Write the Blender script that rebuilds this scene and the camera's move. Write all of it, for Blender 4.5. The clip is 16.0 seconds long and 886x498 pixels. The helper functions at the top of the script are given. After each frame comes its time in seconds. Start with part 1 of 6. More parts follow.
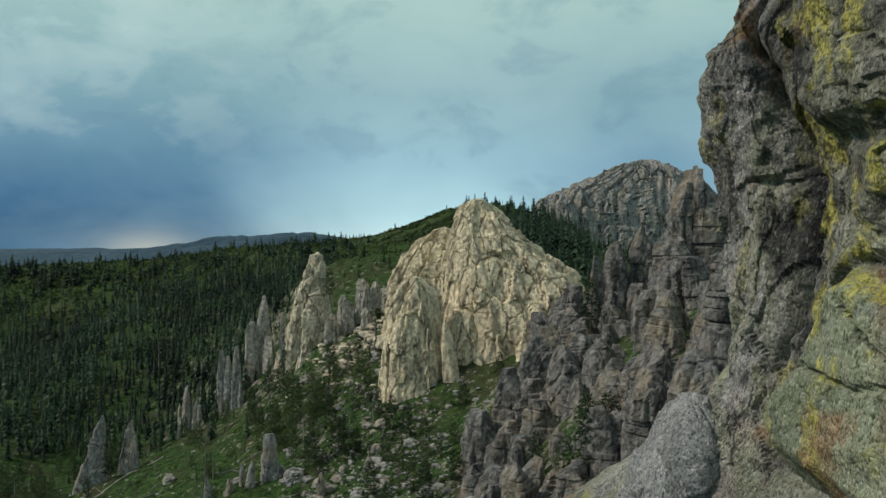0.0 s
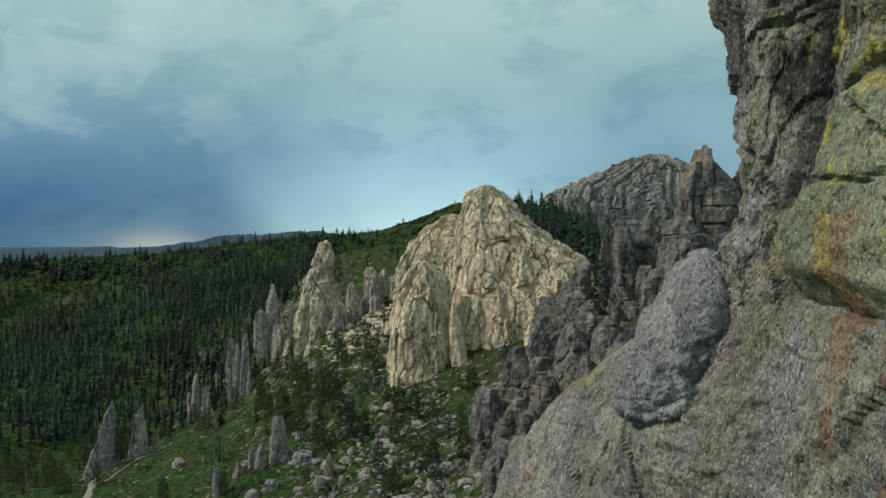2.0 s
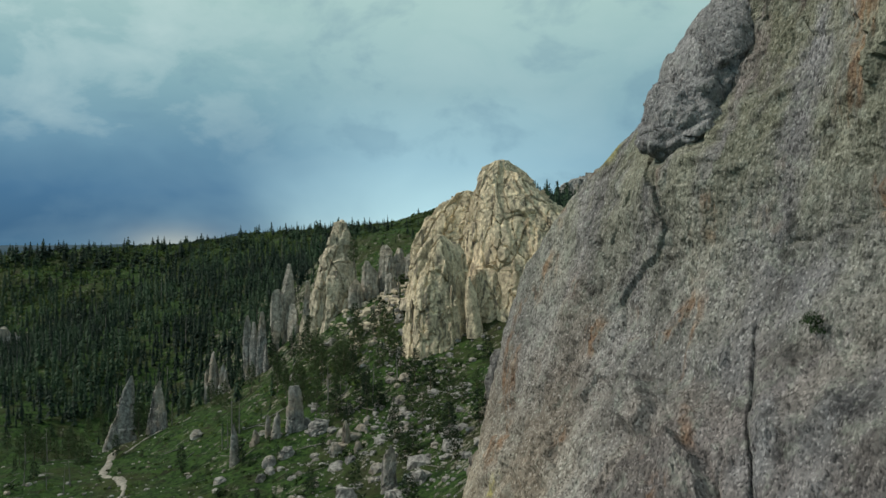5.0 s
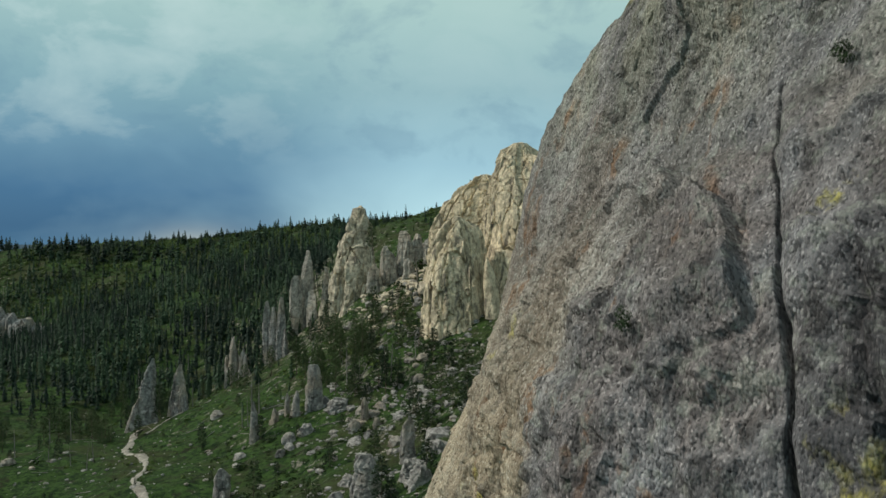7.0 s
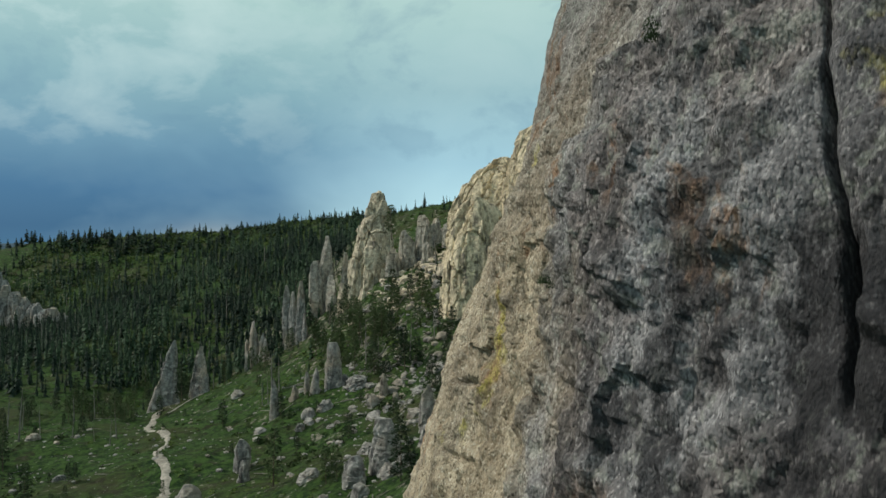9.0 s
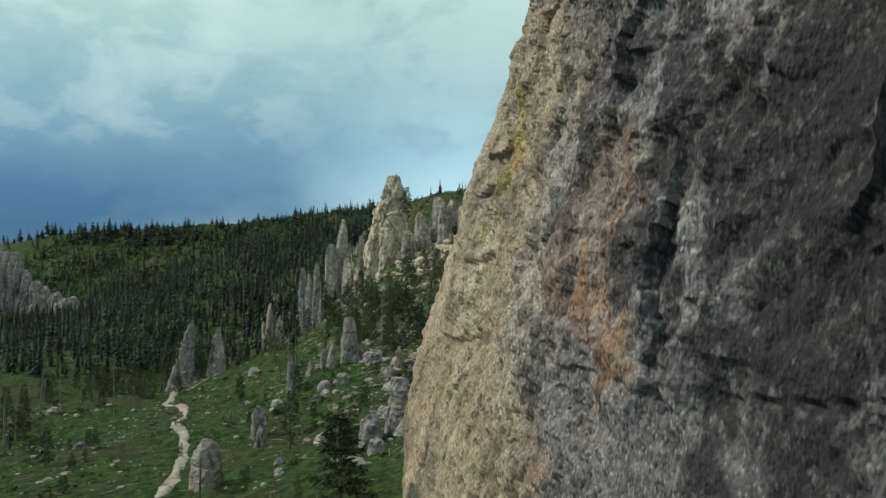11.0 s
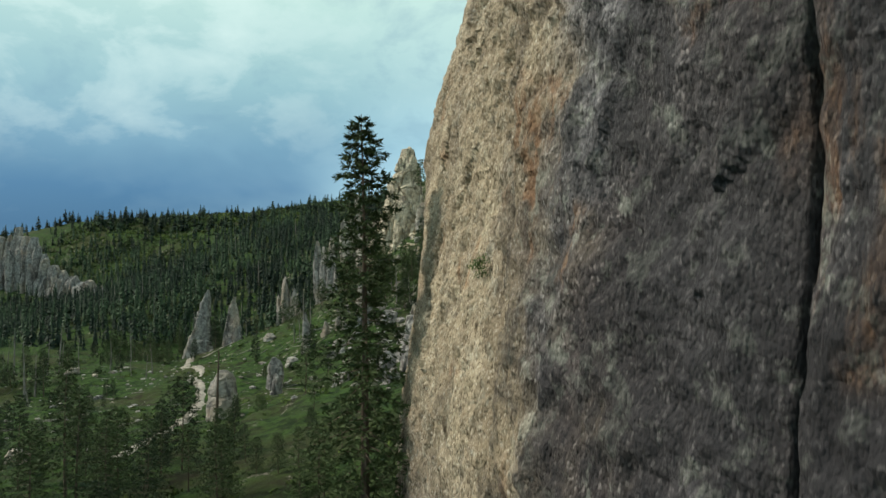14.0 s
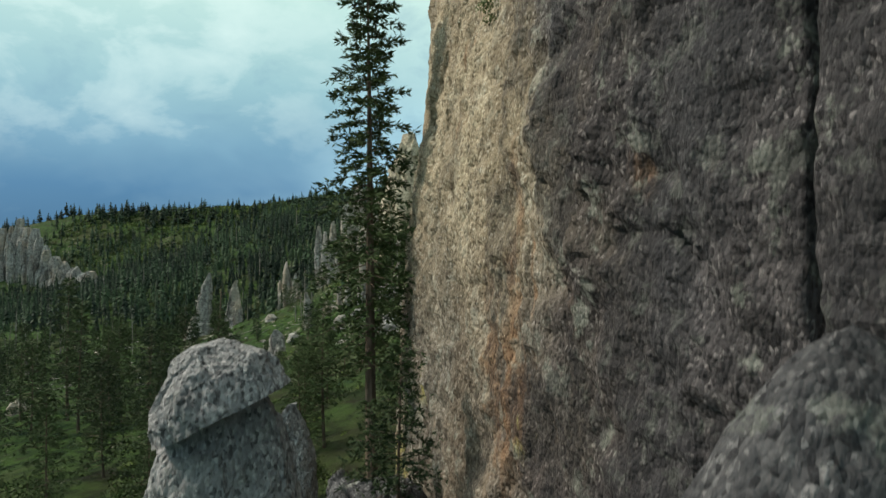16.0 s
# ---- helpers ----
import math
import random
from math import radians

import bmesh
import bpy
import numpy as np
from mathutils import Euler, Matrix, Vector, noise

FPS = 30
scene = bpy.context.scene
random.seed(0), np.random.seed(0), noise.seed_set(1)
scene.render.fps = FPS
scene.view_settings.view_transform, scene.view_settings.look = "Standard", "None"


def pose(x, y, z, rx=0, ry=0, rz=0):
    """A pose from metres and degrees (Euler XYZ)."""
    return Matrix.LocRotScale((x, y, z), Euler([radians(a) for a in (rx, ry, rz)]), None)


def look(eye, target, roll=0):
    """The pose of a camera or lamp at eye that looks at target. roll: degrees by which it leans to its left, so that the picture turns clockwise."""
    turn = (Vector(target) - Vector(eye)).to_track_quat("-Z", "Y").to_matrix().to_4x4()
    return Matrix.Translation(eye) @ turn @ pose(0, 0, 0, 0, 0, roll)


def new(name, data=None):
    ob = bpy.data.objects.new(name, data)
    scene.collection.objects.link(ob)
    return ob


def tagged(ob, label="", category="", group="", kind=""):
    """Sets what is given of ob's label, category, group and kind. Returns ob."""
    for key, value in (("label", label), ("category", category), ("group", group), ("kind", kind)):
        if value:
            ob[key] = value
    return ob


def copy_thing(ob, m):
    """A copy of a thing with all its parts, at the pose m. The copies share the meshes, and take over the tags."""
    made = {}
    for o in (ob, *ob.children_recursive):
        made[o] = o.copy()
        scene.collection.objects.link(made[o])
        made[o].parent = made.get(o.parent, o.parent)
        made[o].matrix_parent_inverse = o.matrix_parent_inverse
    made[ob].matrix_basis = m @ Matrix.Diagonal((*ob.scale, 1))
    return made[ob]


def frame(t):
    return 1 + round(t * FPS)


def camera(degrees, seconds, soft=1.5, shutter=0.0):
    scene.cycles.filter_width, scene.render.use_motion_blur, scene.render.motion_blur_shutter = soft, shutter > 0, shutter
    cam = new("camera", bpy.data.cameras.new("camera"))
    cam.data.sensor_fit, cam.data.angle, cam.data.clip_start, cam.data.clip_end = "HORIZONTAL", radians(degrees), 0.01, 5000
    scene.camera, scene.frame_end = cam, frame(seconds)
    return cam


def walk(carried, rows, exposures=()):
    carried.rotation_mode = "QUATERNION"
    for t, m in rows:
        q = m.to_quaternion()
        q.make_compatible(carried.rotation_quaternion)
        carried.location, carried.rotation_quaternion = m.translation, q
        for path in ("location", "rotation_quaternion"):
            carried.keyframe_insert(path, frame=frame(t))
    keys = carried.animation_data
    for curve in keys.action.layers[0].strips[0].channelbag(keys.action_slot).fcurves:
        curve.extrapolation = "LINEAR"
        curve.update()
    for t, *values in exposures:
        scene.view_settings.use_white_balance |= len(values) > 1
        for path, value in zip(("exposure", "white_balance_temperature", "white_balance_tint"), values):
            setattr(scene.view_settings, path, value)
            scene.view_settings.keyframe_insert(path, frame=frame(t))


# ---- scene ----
cam = camera(64.87, 16.0, shutter=0.32)

# t, x, y, z, tilt, lean, heading
PATH = [
    (0.0, 0.000, 0.000, 58.600, 90.208, 0, 0.000),
    (0.5, -0.002, -0.022, 57.695, 90.174, 0, 0.180),
    (1.0, -0.002, -0.045, 56.757, 90.167, 0, 0.343),
    (1.5, -0.028, -0.041, 55.857, 90.164, 0, 0.504),
    (2.0, -0.050, -0.040, 54.913, 90.150, 0, 0.652),
    (2.5, -0.052, -0.056, 53.933, 90.125, 0, 0.813),
    (3.0, -0.043, -0.076, 52.898, 90.121, 0, 0.967),
    (3.5, -0.027, -0.097, 51.781, 90.116, 0, 1.153),
    (6.0, -0.346, -0.059, 46.039, 90.017, 0, 2.557),
    (6.5, -0.350, -0.072, 44.855, 90.035, 0, 2.962),
    (7.0, -0.331, -0.095, 43.668, 90.037, 0, 3.345),
    (7.5, -0.339, -0.075, 42.481, 90.029, 0, 3.744),
    (8.0, -0.374, -0.037, 41.302, 90.020, 0, 4.131),
    (8.5, -0.416, -0.005, 40.048, 90.011, 0, 4.499),
    (11.0, -0.588, -0.012, 33.125, 89.944, 0, 6.110),
    (11.5, -0.569, -0.013, 31.678, 89.937, 0, 6.384),
    (12.0, -0.547, 0.006, 30.246, 89.891, 0, 6.633),
    (12.5, -0.678, 0.004, 28.821, 89.886, 0, 6.830),
    (13.0, -0.759, -0.004, 27.322, 89.886, 0, 6.979),
    (13.5, -0.813, -0.022, 25.849, 89.869, 0, 7.108),
    (14.0, -0.856, -0.016, 24.427, 89.857, 0, 7.207),
    (14.5, -0.856, -0.030, 23.051, 89.861, 0, 7.247),
    (15.0, -0.864, -0.024, 21.744, 89.847, 0, 7.285),
    (15.5, -0.908, 0.045, 20.521, 89.837, 0, 7.298),
    (16.0, -0.996, 0.059, 19.500, 89.804, 0, 7.279),
]
walk(cam, [(t, pose(*r)) for t, *r in PATH], exposures=[(0, 0.0, 6500, 10), (7, 0.05, 6500, 10), (11, 0.32, 6630, 10.5), (16, 0.58, 6800, 11)])

# ---- world, sun ----
world = bpy.data.worlds.new("storm_sky")
scene.world = world
world.use_nodes = True


def N(tree, kind, ins=None, operation="", interpolation=""):
    """A node with its inputs set: a value, or a socket to link."""
    n = tree.nodes.new(kind)
    if operation:
        n.operation = operation
    if interpolation:
        n.interpolation_type = interpolation
    for k, v in (ins or {}).items():
        if isinstance(v, bpy.types.NodeSocket):
            tree.links.new(v, n.inputs[k])
        else:
            n.inputs[k].default_value = v
    return n


def ramp(tree, fac, stops, smooth=True):
    n = tree.nodes.new("ShaderNodeValToRGB")
    n.color_ramp.interpolation = "B_SPLINE" if smooth == "b" else ("EASE" if smooth else "LINEAR")
    while len(n.color_ramp.elements) < len(stops):
        n.color_ramp.elements.new(0.5)
    for e, (p, c) in zip(n.color_ramp.elements, stops):
        e.position = p
        e.color = (c, c, c, 1) if isinstance(c, (int, float)) else (*c, 1)
    tree.links.new(fac, n.inputs[0])
    return n.outputs[0]


def math_node(tree, op, a, b=0.5, c=0.0, clamp=False):
    n = N(tree, "ShaderNodeMath", {0: a, 1: b, 2: c}, operation=op)
    n.use_clamp = clamp
    return n.outputs[0]


def mix(tree, fac, a, b, mode="MIX"):
    n = tree.nodes.new("ShaderNodeMix")
    n.data_type, n.blend_type = "RGBA", mode
    for i, v in ((0, fac), (6, a), (7, b)):
        if isinstance(v, bpy.types.NodeSocket):
            tree.links.new(v, n.inputs[i])
        elif i == 0:
            n.inputs[0].default_value = v
        else:
            n.inputs[i].default_value = (*v, 1)
    return n.outputs[2]


SUN_ELEVATION, SUN_AZIMUTH = 42.0, -92.0      # degrees; azimuth from +y towards +x

wt = world.node_tree
wt.nodes.clear()
coord = N(wt, "ShaderNodeTexCoord").outputs["Generated"]
sep = N(wt, "ShaderNodeSeparateXYZ", {0: coord})
dx, dy, dz = sep.outputs
elev = math_node(wt, "ADD", dz, 0.0)
# clear-sky part
sky = N(wt, "ShaderNodeTexSky")
sky.sky_type, sky.sun_disc = "NISHITA", False
sky.sun_elevation, sky.sun_rotation = radians(SUN_ELEVATION), radians(SUN_AZIMUTH)
sky_col = N(wt, "ShaderNodeVectorMath", {0: sky.outputs[0], 3: 0.07}, operation="SCALE").outputs[0]
# storm deck: dark blue rain curtain low down in the west, pale grey-green higher up and to the east
azim = math_node(wt, "ARCTAN2", dx, dy)
deck = ramp(wt, elev, [(0.0, (0.040, 0.148, 0.27)), (0.03, (0.026, 0.120, 0.245)), (0.08, (0.044, 0.153, 0.29)), (0.14, (0.118, 0.262, 0.375)),
                       (0.22, (0.235, 0.42, 0.47)), (0.33, (0.40, 0.60, 0.57)), (0.6, (0.46, 0.60, 0.57)), (1.0, (0.5, 0.57, 0.55))], smooth=False)
pale = ramp(wt, elev, [(0.0, (0.66, 0.90, 0.90)), (0.05, (0.50, 0.78, 0.85)), (0.12, (0.36, 0.60, 0.70)), (0.22, (0.31, 0.50, 0.54)),
                       (0.33, (0.42, 0.62, 0.59)), (0.6, (0.46, 0.60, 0.57)), (1.0, (0.5, 0.57, 0.55))], smooth=False)
east = N(wt, "ShaderNodeMapRange", {0: azim, 1: -0.36, 2: -0.08, 3: 0.0, 4: 1.0}, interpolation="SMOOTHSTEP").outputs[0]
east3 = N(wt, "ShaderNodeMapRange", {0: azim, 1: 0.0, 2: 0.30, 3: 0.0, 4: 0.6}, interpolation="SMOOTHSTEP").outputs[0]
stretch = N(wt, "ShaderNodeVectorMath", {0: coord, 1: (1.0, 1.0, 1.7)}, operation="MULTIPLY").outputs[0]
big = N(wt, "ShaderNodeTexNoise", {0: stretch, "Scale": 3.1, "Detail": 4.0, "Roughness": 0.5, "Distortion": 0.3}).outputs[0]
east2 = math_node(wt, "ADD", math_node(wt, "SUBTRACT", east, east3), math_node(wt, "MULTIPLY", math_node(wt, "SUBTRACT", big, 0.5), 0.9), clamp=True)
base_sky = mix(wt, east2, deck, pale)
# billows with lit tops and flat darker bases
puff = N(wt, "ShaderNodeTexNoise", {0: stretch, "Scale": 6.5, "Detail": 10.0, "Roughness": 0.56, "Distortion": 0.25}).outputs[0]
west = N(wt, "ShaderNodeMapRange", {0: azim, 1: -0.10, 2: -0.50, 3: 0.0, 4: 1.0}, interpolation="SMOOTHSTEP").outputs[0]
high = ramp(wt, elev, [(0.0, 0.0), (0.09, 0.0), (0.17, 0.7), (0.30, 1.0), (1.0, 0.7)])
cover = math_node(wt, "ADD", puff, math_node(wt, "MULTIPLY", math_node(wt, "MULTIPLY", west, high), 0.07))
lit = ramp(wt, cover, [(0.0, 0.0), (0.50, 0.0), (0.56, 0.45), (0.72, 1.0)], smooth=False)
lit = math_node(wt, "MULTIPLY", lit, math_node(wt, "MULTIPLY", high, math_node(wt, "ADD", math_node(wt, "MULTIPLY", west, 0.40), 0.13)), clamp=True)
clouded = mix(wt, lit, base_sky, (0.62, 0.78, 0.76))
under = ramp(wt, cover, [(0.0, 0.0), (0.38, 0.45), (0.47, 0.0), (1.0, 0.0)], smooth=False)
clouded = mix(wt, math_node(wt, "MULTIPLY", under, 0.55), clouded, (0.10, 0.22, 0.34))
# far break under the rain curtain
ga = math_node(wt, "MULTIPLY", math_node(wt, "ADD", azim, 0.40), 17.0)
ge = math_node(wt, "MULTIPLY", elev, 40.0)
gap = math_node(wt, "EXPONENT", math_node(wt, "MULTIPLY", math_node(wt, "ADD", math_node(wt, "MULTIPLY", ga, ga), math_node(wt, "MULTIPLY", ge, ge)), -1.0))
clouded = mix(wt, math_node(wt, "MULTIPLY", gap, 0.6, clamp=True), clouded, (0.66, 0.68, 0.58))
out_sky = mix(wt, 0.92, sky_col, clouded)
bg = N(wt, "ShaderNodeBackground", {0: out_sky, 1: 1.0})
wt.links.new(bg.outputs[0], N(wt, "ShaderNodeOutputWorld").inputs[0])

sun = new("sun", bpy.data.lights.new("sun", "SUN"))
sun.data.energy, sun.data.angle, sun.data.color = 2.6, radians(10), (1.0, 0.92, 0.80)
az, el = radians(SUN_AZIMUTH), radians(SUN_ELEVATION)
sun.matrix_world = look((math.sin(az) * math.cos(el) * 300, math.cos(az) * math.cos(el) * 300, math.sin(el) * 300), (0, 0, 0))

# ---- materials ----


def material(name, rough=0.9, spec=0.25):
    m = bpy.data.materials.new(name)
    m.use_nodes = True
    t = m.node_tree
    b = t.nodes["Principled BSDF"]
    b.inputs["Roughness"].default_value = rough
    b.inputs["Specular IOR Level"].default_value = spec
    return m, t, b


def noise_tex(t, vec, scale, detail=4.0, rough=0.55, dist=0.0):
    return N(t, "ShaderNodeTexNoise", {0: vec, "Scale": scale, "Detail": detail, "Roughness": rough, "Distortion": dist}).outputs[0]


def scaled(t, vec, s):
    return N(t, "ShaderNodeVectorMath", {0: vec, 1: s}, operation="MULTIPLY").outputs[0]


def bump(t, b, height, strength, distance):
    n = N(t, "ShaderNodeBump", {"Height": height, "Strength": strength, "Distance": distance})
    t.links.new(n.outputs[0], b.inputs["Normal"])


def granite_far(name, pale=(0.55, 0.50, 0.405), mid=(0.285, 0.26, 0.22), dark=(0.075, 0.07, 0.066), size=1.0):
    """Weathered granite seen from far: pale faces, brown washes, dark vertical water streaks."""
    m, t, b = material(name, 0.92, 0.15)
    p = N(t, "ShaderNodeNewGeometry").outputs["Position"]
    wash = noise_tex(t, p, 0.10 * size, 6, 0.62)
    grain = noise_tex(t, p, 0.9 * size, 9, 0.74)
    streak = noise_tex(t, scaled(t, p, (1, 1, 0.16)), 0.5 * size, 7, 0.68, 0.4)
    c = mix(t, ramp(t, grain, [(0.42, 0.0), (0.57, 1.0)], smooth=False), mid, pale)
    c = mix(t, ramp(t, wash, [(0.47, 0.0), (0.66, 0.5)]), c, (0.34, 0.275, 0.19))
    c = mix(t, ramp(t, streak, [(0.53, 0.0), (0.64, 0.75)]), c, dark)
    c = mix(t, ramp(t, noise_tex(t, p, 2.2 * size, 7, 0.75), [(0.60, 0.0), (0.70, 0.6)]), c, dark)
    bent = N(t, "ShaderNodeVectorMath", {0: scaled(t, p, (1, 1, 0.06)), 1: scaled(t, N(t, "ShaderNodeTexNoise", {0: p, "Scale": 0.5 * size, "Detail": 5.0}).outputs[1], (1.6, 1.6, 1.6))}, operation="ADD").outputs[0]
    vor = N(t, "ShaderNodeTexVoronoi", {0: bent, "Scale": 0.22 * size})
    vor.feature = "DISTANCE_TO_EDGE"
    line = ramp(t, vor.outputs["Distance"], [(0.0, 1.0), (0.02, 0.4), (0.045, 0.0)], smooth=False)
    c = mix(t, math_node(t, "MULTIPLY", line, 0.18), c, dark)
    chips = N(t, "ShaderNodeTexVoronoi", {0: scaled(t, p, (1, 1, 0.5)), "Scale": 1.5 * size})
    chip = N(t, "ShaderNodeSeparateColor", {0: chips.outputs["Color"]}).outputs[0]
    c = mix(t, 0.75, c, ramp(t, chip, [(0.0, 0.5), (0.35, 0.9), (0.75, 1.0), (1.0, 1.25)], smooth=False), "MULTIPLY")
    t.links.new(c, b.inputs["Base Color"])
    bump(t, b, math_node(t, "SUBTRACT", grain, math_node(t, "MULTIPLY", line, 0.3)), 1.0, 0.32 / size)
    return m


def granite_near(name, kind="wall"):
    """Granite close by: grey crystals, brown washes, black crust, iron stains, lichens. kind: wall, loose (plain grey) or block (reddish)."""
    m, t, b = material(name, 0.9, 0.2)
    wall, block = kind == "wall", kind == "block"
    p = N(t, "ShaderNodeNewGeometry").outputs["Position"]
    sx, sy, sz = N(t, "ShaderNodeSeparateXYZ", {0: p}).outputs
    fine = noise_tex(t, scaled(t, p, (1, 1, 0.45)), 9.5, 7, 0.76)
    grit = noise_tex(t, scaled(t, p, (1, 1, 0.6)), 24.0, 3, 0.7)
    mid = noise_tex(t, scaled(t, p, (1, 1, 0.6)), 1.3, 8, 0.58, 0.2)
    blotch = noise_tex(t, scaled(t, p, (1, 1, 0.6)), 0.75, 9, 0.58, 0.4)
    wash = noise_tex(t, scaled(t, p, (1, 1, 0.4)), 0.26, 7, 0.54, 0.3)
    broad = noise_tex(t, p, 0.13, 3, 0.5)
    streak = noise_tex(t, scaled(t, p, (1, 1, 0.12)), 1.1, 7, 0.66, 0.5)
    def grains(vec, scale):
        """Crystals or chips: a random tone for each, and how far from its middle."""
        v_ = N(t, "ShaderNodeTexVoronoi", {0: vec, "Scale": scale, "Randomness": 1.0})
        return N(t, "ShaderNodeSeparateColor", {0: v_.outputs["Color"]}).outputs[0], v_.outputs["Distance"]

    bent = scaled(t, p, (1, 1, 0.62))
    tone1, dist1 = grains(bent, 24.0)
    chip, dist2 = grains(bent, 8.0)
    grain = math_node(t, "ADD", math_node(t, "ADD", math_node(t, "MULTIPLY", tone1, 0.30), math_node(t, "MULTIPLY", chip, 0.12)), math_node(t, "ADD", math_node(t, "MULTIPLY", fine, 0.55), math_node(t, "MULTIPLY", mid, 0.28)))
    speck = ramp(t, grain, [(0.42, 0.0), (0.62, 0.45), (0.84, 1.0)], smooth=False)
    sparkle = math_node(t, "MULTIPLY", ramp(t, tone1, [(0.84, 0.0), (0.90, 0.4)], smooth=False), ramp(t, grit, [(0.46, 0.0), (0.54, 1.0)], smooth=False))
    tone = ramp(t, noise_tex(t, scaled(t, p, (1, 1, 0.35)), 0.55, 8, 0.56, 0.3), [(0.43, 0.0), (0.57, 1.0)], smooth=False)

    def stone(lo, hi, spark):
        """Speckled stone between two tones."""
        c_ = mix(t, speck, lo, hi)
        c_ = mix(t, math_node(t, "MULTIPLY", tone, 0.6), c_, tuple(v * 0.8 for v in lo))
        c_ = mix(t, math_node(t, "MULTIPLY", ramp(t, tone1, [(0.14, 0.75), (0.20, 0.0)], smooth=False), ramp(t, grit, [(0.46, 1.0), (0.56, 0.2)], smooth=False)), c_, tuple(v * 0.35 for v in lo))
        return mix(t, sparkle, c_, spark)

    grey = stone((0.122, 0.124, 0.134), (0.348, 0.346, 0.354), (0.671, 0.662, 0.668))
    brown = stone((0.111, 0.096, 0.093), (0.303, 0.266, 0.255), (0.602, 0.533, 0.511))
    if kind == "loose":
        grey = stone((0.180, 0.182, 0.191), (0.403, 0.402, 0.406), (0.696, 0.687, 0.682))
        brown = stone((0.165, 0.165, 0.169), (0.383, 0.380, 0.381), (0.650, 0.642, 0.636))
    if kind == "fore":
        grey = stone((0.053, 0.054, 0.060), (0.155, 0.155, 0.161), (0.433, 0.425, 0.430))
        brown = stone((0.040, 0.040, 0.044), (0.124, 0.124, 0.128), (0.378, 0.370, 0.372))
    if block:
        grey = stone((0.158, 0.180, 0.122), (0.360, 0.382, 0.274), (0.543, 0.560, 0.458))
        brown = stone((0.160, 0.084, 0.060), (0.336, 0.196, 0.140), (0.501, 0.349, 0.268))
    c = mix(t, ramp(t, wash, [(0.40, 0.0), (0.50, 0.95)] if block else [(0.48, 0.0), (0.60, 0.7)]), grey, brown)
    outer_glow = 0.0
    if wall:
        # darker foot of the wall: its shade is put into the colour
        foot = N(t, "ShaderNodeMapRange", {0: math_node(t, "ADD", sz, math_node(t, "MULTIPLY", math_node(t, "SUBTRACT", broad, 0.5), 14.0)), 1: 33.0, 2: 22.0, 3: 0.0, 4: 0.93}).outputs[0]
        # wall beyond the long joint darkened: the dimness there is painted in
        beyond = math_node(t, "SUBTRACT", sy, math_node(t, "MULTIPLY", sz, 0.17))
        beyond = math_node(t, "ADD", beyond, math_node(t, "MULTIPLY", math_node(t, "SUBTRACT", blotch, 0.5), 1.6))
        beyond = math_node(t, "MULTIPLY", N(t, "ShaderNodeMapRange", {0: beyond, 1: 2.7, 2: 1.9, 3: 0.0, 4: 0.65}).outputs[0], N(t, "ShaderNodeMapRange", {0: sz, 1: 47.0, 2: 44.0, 3: 0.0, 4: 1.0}).outputs[0])
        foot = math_node(t, "MAXIMUM", foot, beyond)
        c = mix(t, foot, c, stone((0.034, 0.033, 0.038), (0.105, 0.100, 0.106), (0.346, 0.330, 0.329)))
        # reddish lower wall, in broad stains
        low = N(t, "ShaderNodeMapRange", {0: math_node(t, "ADD", sz, math_node(t, "MULTIPLY", math_node(t, "SUBTRACT", broad, 0.5), 16.0)), 1: 31.0, 2: 26.0, 3: 0.0, 4: 0.76}).outputs[0]
        low = math_node(t, "MULTIPLY", low, N(t, "ShaderNodeMapRange", {0: sy, 1: 7.0, 2: 12.0, 3: 0.25, 4: 1.0}).outputs[0])
        c = mix(t, math_node(t, "MULTIPLY", low, ramp(t, wash, [(0.40, 0.0), (0.52, 1.0)])), c, stone((0.049, 0.038, 0.035), (0.144, 0.112, 0.100), (0.401, 0.336, 0.302)))
        # lighter edge buttress, made tan: the glow on it is painted in
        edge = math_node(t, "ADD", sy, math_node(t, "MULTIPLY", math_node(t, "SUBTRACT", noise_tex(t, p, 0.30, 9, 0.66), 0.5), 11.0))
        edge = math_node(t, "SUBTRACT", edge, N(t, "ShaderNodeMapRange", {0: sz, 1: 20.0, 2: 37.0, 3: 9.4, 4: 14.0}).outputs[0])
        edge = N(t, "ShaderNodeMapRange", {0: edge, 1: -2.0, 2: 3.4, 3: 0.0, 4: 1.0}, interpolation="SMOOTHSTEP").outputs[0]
        outer_glow = math_node(t, "MULTIPLY", edge, N(t, "ShaderNodeMapRange", {0: sz, 1: 38.0, 2: 46.0, 3: 0.74, 4: 0.1}).outputs[0])
        outer_glow = math_node(t, "MULTIPLY", outer_glow, N(t, "ShaderNodeMapRange", {0: math_node(t, "ADD", sz, math_node(t, "MULTIPLY", math_node(t, "SUBTRACT", blotch, 0.5), 5.0)), 1: 17.0, 2: 21.0, 3: 0.35, 4: 1.0}).outputs[0])
        c = mix(t, outer_glow, c, stone((0.344, 0.271, 0.176), (0.688, 0.602, 0.430), (0.816, 0.788, 0.686)))
    if wall:
        # grey-green crustose wash in streaks over the headwall
        green = math_node(t, "MULTIPLY", N(t, "ShaderNodeMapRange", {0: sz, 1: 45.0, 2: 51.0, 3: 0.0, 4: 0.8}).outputs[0], ramp(t, noise_tex(t, scaled(t, p, (1, 1, 0.25)), 0.55, 8, 0.66, 0.4), [(0.40, 0.0), (0.56, 1.0)]))
        c = mix(t, green, c, stone((0.177, 0.184, 0.129), (0.354, 0.354, 0.258), (0.544, 0.544, 0.445)))
